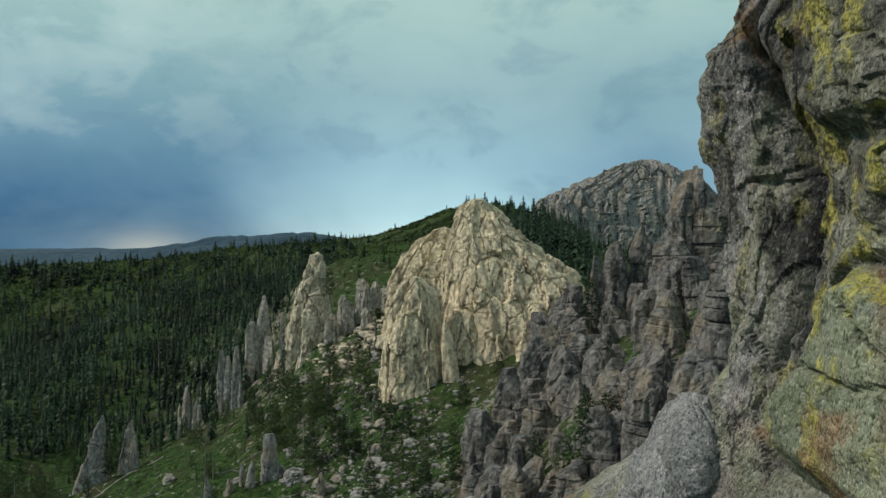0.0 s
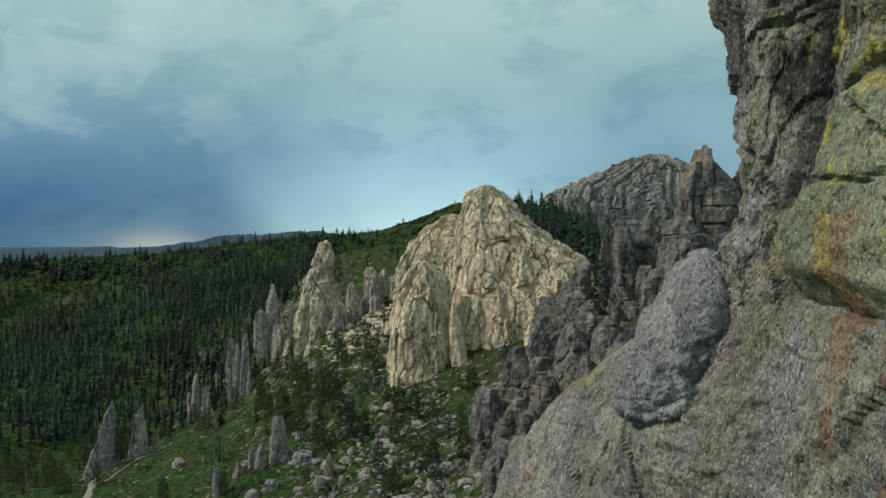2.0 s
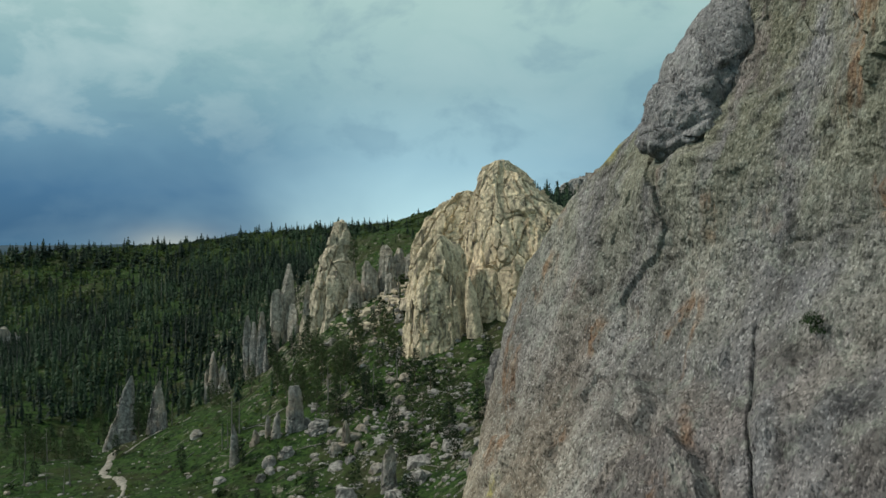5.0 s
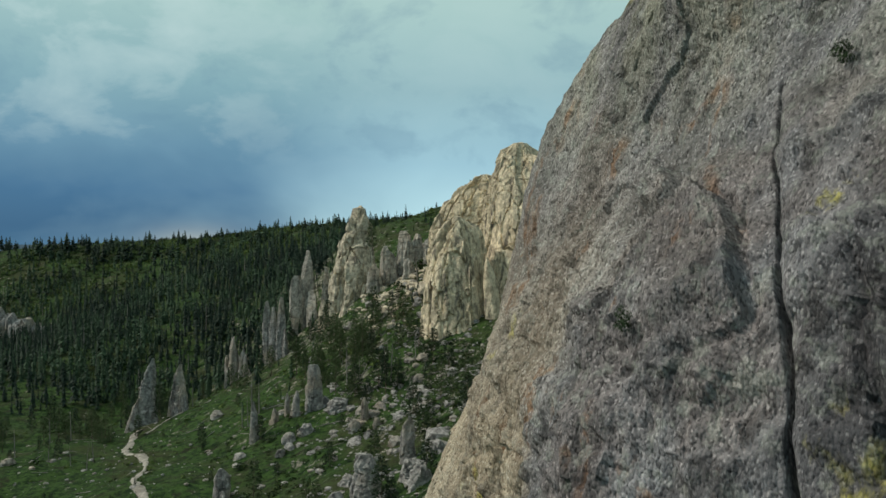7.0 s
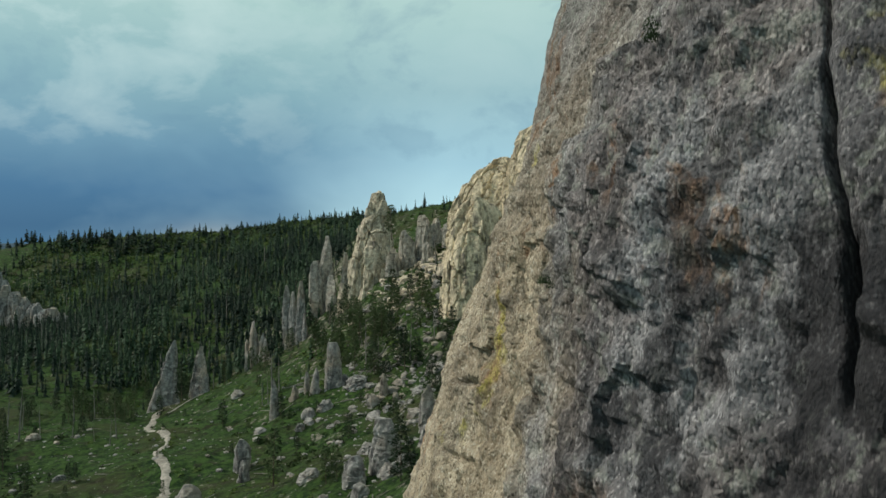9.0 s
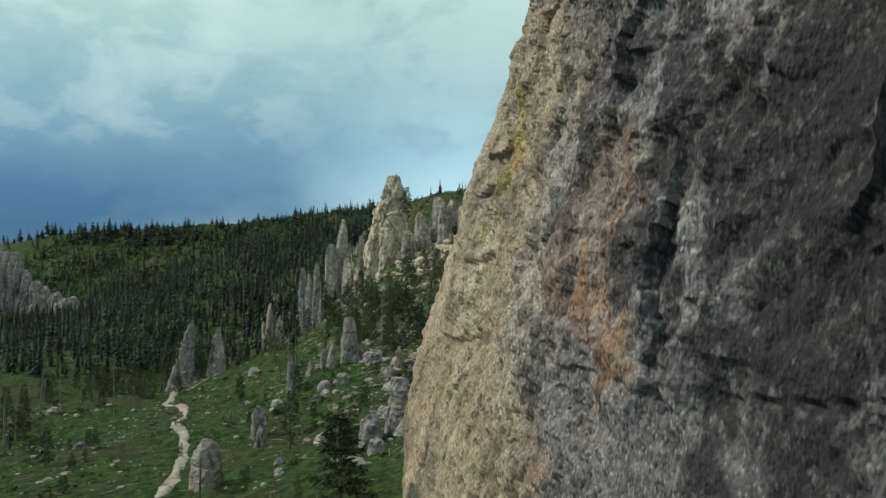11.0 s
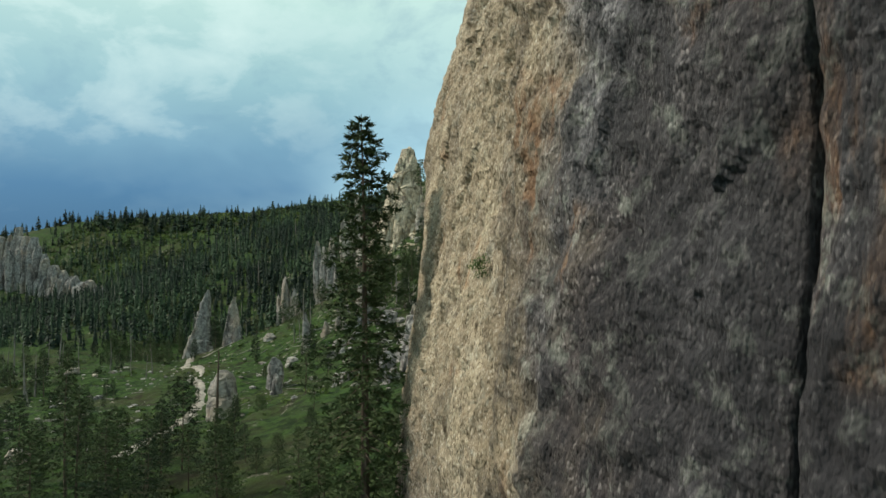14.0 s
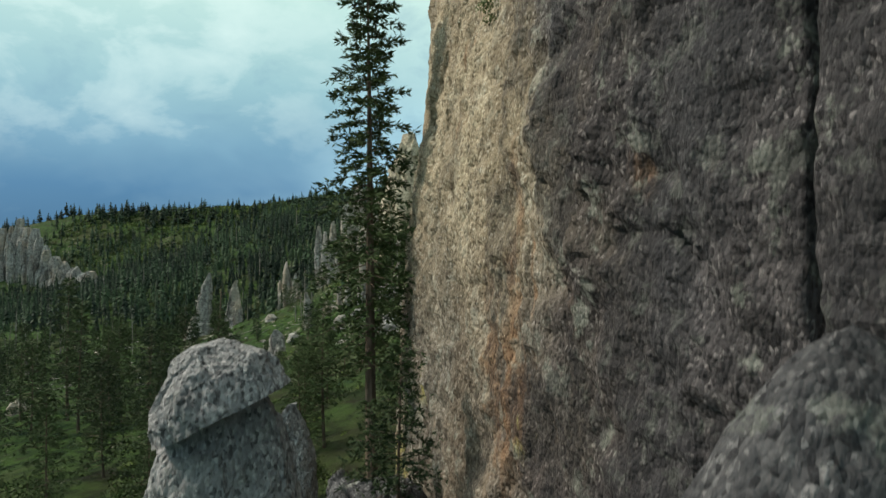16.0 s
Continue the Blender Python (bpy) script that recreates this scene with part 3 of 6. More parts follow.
def spline(points, s, knots):
    """Catmull-Rom through points (list of arrays (nz, 2)) at the parameters s."""
    out = np.zeros((len(points[0]), len(s), 2))
    pts = np.stack(points, 0)
    for j, v in enumerate(s):
        i = int(np.clip(np.searchsorted(knots, v, side="right") - 1, 0, len(knots) - 2))
        a, b = pts[i], pts[i + 1]
        h = knots[i + 1] - knots[i]
        t = (v - knots[i]) / h
        ma = (pts[i + 1] - pts[i - 1]) / (knots[i + 1] - knots[i - 1]) if i else (b - a) / h
        mb = (pts[i + 2] - pts[i]) / (knots[i + 2] - knots[i]) if i + 2 < len(knots) else (b - a) / h
        out[:, j] = (2 * t ** 3 - 3 * t ** 2 + 1) * a + (t ** 3 - 2 * t ** 2 + t) * h * ma + (-2 * t ** 3 + 3 * t ** 2) * b + (t ** 3 - t ** 2) * h * mb
    return out


def step(v, a, b):
    t = np.clip((v - a) / (b - a), 0, 1)
    return t * t * (3 - 2 * t)


def groove(d, w):
    return np.exp(-(d / w) ** 2)


def away(s, z, line):
    """Distance from a broken line drawn on the wall."""
    best = np.full(s.shape, 1e9)
    for (a0, a1), (b0, b1) in zip(line, line[1:]):
        u, v = b0 - a0, b1 - a1
        t = np.clip(((s - a0) * u + (z - a1) * v) / (u * u + v * v), 0, 1)
        best = np.minimum(best, np.hypot(s - a0 - t * u, z - a1 - t * v))
    return best


def inside(s, z, loop):
    """Signed distance to a closed outline drawn on the wall, positive inside."""
    odd = np.zeros(s.shape, bool)
    for (a0, a1), (b0, b1) in zip(loop, loop[1:] + loop[:1]):
        odd ^= ((a1 > z) != (b1 > z)) & (s < (b0 - a0) * (z - a1) / (b1 - a1 + 1e-9) + a0)
    return np.where(odd, 1, -1) * away(s, z, loop + loop[:1])


# the wall's own features: along the wall, level
JOINT = ([11, 18.8, 21, 23.2, 25.2, 27.5, 28.4, 28.9, 29.4, 33, 37, 37.6, 38.8, 39.9, 41.3, 42, 42.8, 43.8, 44.7, 45.3, 45.8, 46.7, 48, 71],
         [-1.5, -1.4, -1.24, -0.96, -0.76, -0.44, -0.2, -0.08, -0.1, 0.4, 0.85, 1.04, 1.44, 1.92, 2.56, 2.8, 3.25, 4.05, 5.1, 5.9, 6.3, 7.1, 7.3, 7.3])
BLOCK = [(7.0, 58.35), (7.6, 57.9), (8.35, 57.0), (9.0, 56.2), (9.5, 55.6), (9.75, 55.1), (9.4, 54.6), (8.7, 54.1), (7.6, 53.95), (5.5, 53.75), (1, 53.6), (1, 57.6), (5.2, 58.0), (6.2, 58.45)]
BULGE = [(12.5, 65.5), (11.3, 63.3), (10.4, 62.4), (9.7, 61.7), (9.0, 61.2), (7.8, 60.85), (6.6, 60.7), (1, 60.5), (1, 75), (12.5, 75)]
COLUMN = [(7.0, 60.75), (6.8, 58.5), (1, 58.1), (1, 60.6)]
CHIMNEY = [(13.4, 64.4), (12.9, 63.6), (11.9, 62.7), (11.36, 61.9), (10.8, 61.2), (9.9, 60.4), (9.72, 59.56), (9.88, 58.64), (10.2, 57.7), (10.64, 56.64), (11.0, 55.9)]
KNOB_HIGH = [(18, 64.1), (14, 64.2), (12.9, 63.7), (12.2, 62.6), (14.9, 62.35), (18, 62.3)]
KNOB_LOW = [(18, 62.0), (12.1, 61.9), (11.6, 61.2), (12.6, 60.4), (15, 60.5), (18, 61.0)]
PLATE = [(6.9, 44.4), (6.7, 44.65), (5.9, 44.55), (5.05, 44.15), (4.05, 43.3), (3.65, 42.8), (3.6, 42.5), (3.8, 42.3), (4.6, 41.8), (9.5, 42.2), (9.5, 44.2)]
FLAKE = [(9.7, 45.2), (9.1, 45.35), (8.2, 44.85), (7.75, 44.25), (8.7, 44.4)]
STEP_BLOCK = [(1.6, 39.55), (1.3, 39.9), (0, 40.2), (-5, 40.6), (-5, 37.4), (0.5, 37.65), (1.0, 37.75)]
NOSE = [(12, 37.6), (11, 36.7), (9.1, 34.6), (6.4, 32.9), (5, 31.9), (4.05, 31.4), (2.96, 31.15), (2.1, 31.08), (1.5, 31.35), (1.0, 31.55), (-0.5, 31.85), (-5, 32.2), (-5, 80), (12, 80)]
HOLLOW = [(7.4, 34.85), (6.2, 35.1), (5, 34.98), (3.9, 34.92), (2.8, 34.2), (2.1, 32.3), (4.2, 31.9), (6, 33.2)]


def tower_surface(dz=0.076, ds=0.07):
    """The tower as a closed bent sheet with joints, blocks and cracks; gives its four bodies."""
    z = np.arange(11.0, 71.0, dz)
    ex, ey, xm, ym, x12, x7 = smooth_table(TOWER, z, 1.6)
    st = lambda x, y: np.stack([x, np.broadcast_to(y, x.shape)], 1)
    pts = [st(x7 + 13, -9.0), st(x7 + 5.0, -1.0), st(x7 + 1.3, 4.6), st(x7, 7.0), st(x12, 12.0), st(xm, ym), st(ex, ey), st(ex + 1.6, ey + 2.2), st(ex + 8, ey + 5), st(ex + 18, ey + 3), st(x7 + 22, 8.0), st(x7 + 20, -6.0)]
    knots = np.array([-20.0, -7.5, -2.6, 0.0, 5.2, 10.5, 16.0, 19.0, 26.0, 36.0, 52.0, 66.0])
    # columns gather along the long joint
    fine = 1.0 + np.concatenate([np.arange(-0.6, -0.16, 0.04), np.arange(-0.16, 0.16, 0.016), np.arange(0.16, 0.6, 0.04)])
    cols = np.concatenate([np.arange(-20, -4, 0.4), np.arange(-4, 0.4, ds), fine, np.arange(1.6, 18.5, ds), np.arange(18.5, 36, 0.4), np.arange(36, 66.1, 1.0)])
    sc = np.interp(z, *JOINT)
    xy = np.zeros((len(z), len(cols), 2))
    S = np.zeros(xy.shape[:2])
    for i in range(len(z)):
        S[i] = np.interp(cols, [-20, -5, 0.6, 1.4, 18.5, 66], [-20, -5, sc[i] - 0.4, sc[i] + 0.4, 18.5, 66])
    # Hermite spline along each level
    arr = np.stack(pts, 0)
    tang = np.zeros_like(arr)
    tang[1:-1] = (arr[2:] - arr[:-2]) / (knots[2:] - knots[:-2])[:, None, None]
    tang[0], tang[-1] = (arr[1] - arr[0]) / (knots[1] - knots[0]), (arr[-1] - arr[-2]) / (knots[-1] - knots[-2])
    k = np.clip(np.searchsorted(knots, S, side="right") - 1, 0, len(knots) - 2)
    row = np.broadcast_to(np.arange(len(z))[:, None], S.shape)
    h = (knots[k + 1] - knots[k])[..., None]
    t = ((S - knots[k])[..., None]) / h
    xy = (2 * t ** 3 - 3 * t ** 2 + 1) * arr[k, row] + (t ** 3 - 2 * t ** 2 + t) * h * tang[k, row] + (-2 * t ** 3 + 3 * t ** 2) * arr[k + 1, row] + (t ** 3 - t ** 2) * h * tang[k + 1, row]
    P = np.concatenate([xy, np.broadcast_to(z[:, None, None], (*xy.shape[:2], 1))], 2)
    n = grid_normals(P)
    if n[len(z) // 2, len(cols) // 2, 0] > 0:
        n = -n
    q = P.reshape(-1, 3)
    s, Z = S.reshape(-1), q[:, 2]
    joint = np.broadcast_to(sc[:, None], S.shape).reshape(-1)
    warp = np.stack([fbm(q / 3.0, 3, 0.5, 31), fbm(q / 3.0, 3, 0.5, 41), fbm(q / 3.0, 3, 0.5, 51)], 1)
    # features are drawn on a slightly crooked wall
    u, v = s + 0.16 * warp[:, 0] + 0.05 * fbm(q / 0.5, 2, 0.5, 33), Z + 0.12 * warp[:, 1] + 0.04 * fbm(q / 0.5, 2, 0.5, 35)
    high = step(Z, 53.5, 55.0)
    blk = inside(u, v, BLOCK)
    gap = np.abs(s - joint)
    # relief flattened by the lower joint, so the camera sees no jagged edge
    even = 1 - 0.8 * groove(np.hypot(s - 1.6, 1.2 * (Z - 30.1)), 1.5)
    calm = even * (1 - 0.6 * step(blk, -0.3, 0.3)) * (1 - 0.6 * groove(gap, 0.7) * (1 - high)) * (1 - 0.55 * step(s, 12.0, 15.0) * (1 - high)) * (1 - 0.4 * step(Z, 42, 46) * (1 - step(Z, 53, 54.5))) * (1 - 0.45 * (1 - step(Z, 26, 31)))
    d = 0.20 * fbm(q / np.array([5.0, 5.0, 9.0]), 3, 0.5, 11)
    e1, c1 = cells((q + 0.8 * warp) / np.array([2.6, 2.6, 4.6]), 61)
    d += calm * (0.10 + 0.10 * high) * (c1 - 0.5) * step(e1, 0.0, 0.10) - calm * (0.02 + 0.10 * high) * groove(e1, 0.03)
    d += calm * (0.19 + 0.06 * high) * facets((q + 0.5 * warp) / np.array([2.2, 2.2, 3.0]), 91)
    d += calm * (0.10 - 0.03 * high - 0.045 * (1 - step(Z, 27, 31))) * facets((q + 0.2 * warp) / np.array([0.8, 0.8, 0.9]), 97)
    d += calm * 0.20 * np.abs(fbm((q + 0.4 * warp) / np.array([2.4, 2.4, 1.5]), 3, 0.5, 83)) - 0.06
    e3, c3 = cells((q + 0.1 * warp) / np.array([0.34, 0.34, 0.36]), 75)
    d += even * 0.045 * (c3 - 0.5) * step(e3, 0.0, 0.16)
    e4, c4 = cells((q + 0.3 * warp) / np.array([0.95, 0.95, 0.7]), 77)
    d += calm * 0.09 * (c4 - 0.5) * step(e4, 0.0, 0.12)
    d += calm * (0.15 - 0.06 * high) * fbm(q / np.array([0.8, 0.8, 0.8]), 5, 0.62, 81) + 0.022 * fbm(q / np.array([0.2, 0.2, 0.3]), 2, 0.6, 85)
    # scaly ledges across the lower wall
    tilt = Z + 0.25 * q[:, 1] + 0.5 * warp[:, 2]
    lap = tilt / 0.85 + 1.6 * fbm(q / np.array([1.6, 1.6, 1.2]), 3, 0.55, 87)
    lap = lap - np.floor(lap)
    d += even * 0.055 * (lap * (1 - step(lap, 0.8, 1.0))) * (1 - 0.75 * step(Z, 36, 44)) * step(fbm(q / 1.4, 2, 0.5, 88), -0.15, 0.2)
    # the long open joint, and the pillar beyond it
    g = s - joint
    on = np.maximum(step(Z, 36.9, 37.4) * (1 - step(Z, 45.2, 47.2)), 1 - step(Z, 29.2, 29.5))
    low = 1 - step(Z, 29.2, 29.5)
    wide = 0.03 + 0.02 * fbm(q / np.array([3, 3, 0.8]), 2, 0.5, 37) + 0.04 * groove(Z - 37.9, 0.8) + 0.02 * low
    d -= on * (0.6 * groove(g, wide) + (0.05 + 0.10 * low) * groove(np.where(g > 0, g, g * 3), 0.45))
    d += low * 0.14 * (1 - np.exp(-np.clip(-g - 0.05, 0, None) / 0.3)) * step(29.42 - v, 0, 0.3)
    d += on * (1 - low) * 0.16 * (1 - np.exp(-np.clip(-g - 0.04, 0, None) / 0.2)) * (1 - step(-g, 2.0, 4.0))
    d -= 0.12 * groove(v - 29.4, 0.035) * step(-g, 0.0, 0.1)
    # proud plate, hanging flake and stepped block beside the joint
    pl = inside(u, v, PLATE)
    d += 0.34 * step(pl, 0.0, 0.07) * (1 - step(g, 1.6, 4.0)) * step(Z, 41.6, 43.4) - 0.12 * groove(pl + 0.06, 0.05) * (1 - step(g, 1.6, 4.0)) * step(Z, 41.8, 43.4)
    fk = inside(u, v, FLAKE)
    d += 0.30 * step(fk, -0.02, 0.07) - 0.14 * groove(fk + 0.08, 0.06)
    sb = inside(u, v, STEP_BLOCK)
    d += 0.36 * step(sb, 0.0, 0.16) * np.exp(-np.clip(sb, 0, None) / 1.8)
    d -= 0.22 * groove(away(u, v, [(2.64, 43.6), (2.0, 42.3), (1.3, 41.0)]), 0.07)
    # overhanging nose with its level crack, little roof and hollow
    ns = inside(u, v, NOSE)
    d += 0.10 * step(ns, 0.0, 0.42) * np.exp(-np.clip(ns, 0, None) / 2.6) * (1 - step(s, 9.0, 12.0)) * (0.22 + 0.78 * step(s, 0.6, 2.2)) * (1 - step(Z, 36.5, 40.0))
    d -= 0.14 * groove(away(u, v, [(1.4, 31.4), (-0.5, 31.75), (-5, 32.1)]), 0.035)
    hl = inside(u, v, HOLLOW)
    d -= 0.13 * step(hl, 0.0, 0.7) * np.clip((Z - 32.0) / 2.8, 0, 1) ** 0.7
    d += 0.10 * groove(hl + 0.25, 0.25) * step(Z, 33.8, 34.6)
    arete = [(12.4, 39.2), (11.2, 37.5), (10.3, 35.6), (10.0, 34.6), (9.2, 33.3), (8.0, 32.3)]
    d -= 0.14 * groove(away(u, v, arete), 0.05)
    d += 0.16 * step(inside(u, v, arete + [(-5, 32.3), (-5, 39.2)]), 0.0, 0.10) * np.exp(-np.clip(10.5 - s, 0, None) / 2.5)
    for line, w, deep in (([(8.9, 40.6), (8.6, 39.0), (8.9, 37.8), (8.5, 36.9)], 0.04, 0.2), ([(13.5, 27.2), (12.6, 25.6), (12.9, 24.2), (12.2, 22.4)], 0.04, 0.18),
                           ([(11.5, 49.6), (9.6, 48.2), (9.0, 46.6), (9.4, 45.6)], 0.04, 0.05), ([(4.2, 50.5), (5.6, 49.0), (7.4, 48.4)], 0.05, 0.08), ([(14.4, 44.6), (13.2, 43.0), (13.5, 41.6)], 0.05, 0.12), ([(15.2, 35.2), (13.6, 34.6), (12.4, 34.9)], 0.09, 0.3), ([(14.6, 33.2), (13.2, 32.6), (11.6, 32.9)], 0.08, 0.22)):
        d -= deep * groove(away(u, v, line), w)
    # small slots and hair cracks
    for line, w, deep in (([(14, 30.4), (12.2, 30.55), (10.7, 30.9)], 0.06, 0.25), ([(6.8, 29.85), (5.7, 29.95)], 0.07, 0.2), ([(10.2, 25.2), (10.92, 23.88), (11.2, 22.9), (11.44, 21.84)], 0.03, 0.16), ([(5.6, 40.8), (5.0, 39.2), (5.25, 38.0), (5.0, 36.6)], 0.05, 0.18), ([(9.5, 37.5), (8.6, 36.2), (7.6, 35.2)], 0.04, 0.2)):
        d -= deep * groove(away(u, v, line), w)
    # ledge of the shoulder that carries the perched boulders
    d += 0.75 * groove(s - 10.7, 1.9) * np.where(Z < 50.2, groove(Z - 50.2, 1.9), groove(Z - 50.2, 0.8))
    # headwall: block with a crack under it, black chimney, bulge above, knobs on the edge
    d += 0.62 * step(blk, 0.0, 0.55) + 0.12 * step(blk, 0.4, 1.6)
    d -= 0.22 * groove(blk + 0.08, 0.10)
    for line in ([(7.0, 58.1), (6.4, 57.6), (5.4, 56.9), (4.6, 56.6)], [(9.2, 56.1), (7.8, 56.3), (6.0, 56.15), (4, 56.3)]):
        d -= 0.12 * groove(away(u, v, line), 0.05)
    ch = away(u, v, CHIMNEY)
    d -= 0.55 * groove(ch, 0.30) * step(Z, 55.4, 56.4) + 0.3 * groove(ch, 0.1) * step(Z, 55.4, 56.4)
    d += 0.55 * step(inside(u, v, BULGE), 0.0, 0.6)
    d += 0.26 * step(inside(u, v, COLUMN), 0.0, 0.35)
    d += 0.14 * step(inside(u, v, KNOB_HIGH), -0.1, 0.5) + 0.18 * step(inside(u, v, KNOB_LOW), -0.1, 0.5)
    d -= 0.30 * step(s, 12.5, 14.5) * step(Z, 54.5, 56.5)
    d -= 0.28 * groove(away(u, v, [(18, 58.5), (16.4, 57.4), (14.1, 57.05)]), 0.12)
    d -= 0.16 * groove(away(u, v, [(13.4, 60.3), (11.5, 60.2), (9.9, 60.3)]), 0.07)
    q = q + n.reshape(-1, 3) * d[:, None]
    nv, nu = P.shape[:2]
    # close the top
    cap = q.reshape(nv, nu, 3)[-1].copy()
    mid = cap.mean(0) + np.array([0, 0, 2.5])
    Q = np.concatenate([q.reshape(nv, nu, 3)] + [(cap * (1 - f) + mid * f)[None] for f in (0.35, 0.7, 1.0)], 0).reshape(-1, 3)
    F = grid_faces(nu, nv + 3, True)
    pad = np.zeros(3 * nu)
    fz = np.concatenate([Z, pad + 80])[F].mean(1)
    fs = np.concatenate([g, pad + 1])[F].mean(1)
    fb = np.concatenate([blk, pad - 1])[F].mean(1)
    body = np.where(fb > 0.0, 3, np.where(fz > 54.2, 2, np.where((fz < 29.4) & (fs < 0), 1, 0)))
    out = []
    for k in range(4):
        f = F[body == k]
        used, inv = np.unique(f, return_inverse=True)
        out.append((Q[used], inv.reshape(f.shape)))
    return out


tower = tagged(new("rock_tower"), "tall weathered granite tower with cracks and yellow lichen", "rock")
tower.location = (2, 14, 12)
for nm, lb, (tv, tf) in zip(("slab", "pillar", "headwall", "block"), ("steep grey granite slab, a tan glow painted on its edge", "granite pillar beside an open joint, its dimness painted on", "blocky headwall with yellow lichen and black crust", "reddish block with yellow-green lichen"), tower_surface()):
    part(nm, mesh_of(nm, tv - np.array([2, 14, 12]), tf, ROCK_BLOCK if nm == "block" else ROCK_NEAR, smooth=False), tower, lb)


# ---- other rocks ----


def rock_mesh(name, rx, ry, h, mat, seed, nu=40, nv=34, taper=0.6, square=2.6, joint=(3.0, 3.0, 7.0), cut=0.5, block=0.5, rough=0.35, lean=(0, 0), shear=0.0, dome=(4.4, 0.43), under=0.0):
    """A standing rock: a tapering rounded body cut by joints. Base at the origin, sunk a little; under: how far it draws in below."""
    t = np.linspace(0, 1, nv)
    hz = 1 - (1 - t) ** 1.35
    prof = (1 - hz ** dome[0]) ** dome[1] * (1 - taper * hz) * (1 - under * (1 - np.clip(hz / 0.35, 0, 1)) ** 2)
    th = np.linspace(0, 2 * math.pi, nu, endpoint=False)
    c, s = np.cos(th), np.sin(th)
    k = (np.abs(c) ** square + np.abs(s) ** square) ** (-1 / square)
    X = prof[:, None] * (k * c)[None] * rx + lean[0] * h * hz[:, None]
    Y = prof[:, None] * (k * s)[None] * ry + lean[1] * h * hz[:, None]
    Z = np.broadcast_to((hz * h)[:, None], X.shape) - 0.08 * h * (1 - hz[:, None])
    P = np.stack([X, Y, Z], 2)
    n = grid_normals(P)
    m = P - np.array([lean[0], lean[1], 0]) * P[..., 2:] - np.array([0, 0, h * 0.35])
    n *= np.sign((n * m).sum(2).mean())
    n[-1] = (0, 0, 1)
    q = P.reshape(-1, 3) + seed * 7.13
    warp = np.stack([vnoise(q / joint[0] / 1.5, seed + 1), vnoise(q / joint[0] / 1.5, seed + 2), vnoise(q / joint[0] / 1.5, seed + 3)], 1)
    w = q + warp * joint[0] * 0.35
    w[:, 2] += shear * w[:, 0]
    e, pick = cells(w / np.array(joint), seed)
    d = block * (pick - 0.6) * 2 * step(e, 0, 0.05) - 0.9 * cut * groove(e, 0.05)
    e, pick = cells(w / np.array(joint) * 2.3 + 5, seed + 9)
    d += 0.16 * block * (pick - 0.5) * 2 * step(e, 0, 0.08) - 0.16 * cut * groove(e, 0.06)
    d += 0.9 * rough * facets(w / np.array([joint[0], joint[1], min(joint[2], 2.2 * joint[0])]) * 1.3, seed + 15) + 0.28 * rough * facets(w / joint[0] * 3.1, seed + 17)
    d += 0.4 * rough * fbm(q / joint[0] / 0.9, 4, 0.55, seed + 4)
    d *= (0.35 + 0.65 * prof[:, None].repeat(nu, 1).ravel() ** 0.5)
    Q = P.reshape(-1, 3) + n.reshape(-1, 3) * d[:, None]
    Q = Q.reshape(nv, nu, 3)
    Q[-1] = Q[-1].mean(0)
    return mesh_of(name, Q.reshape(-1, 3), grid_faces(nu, nv, wrap=True), mat, smooth=nu > 100)


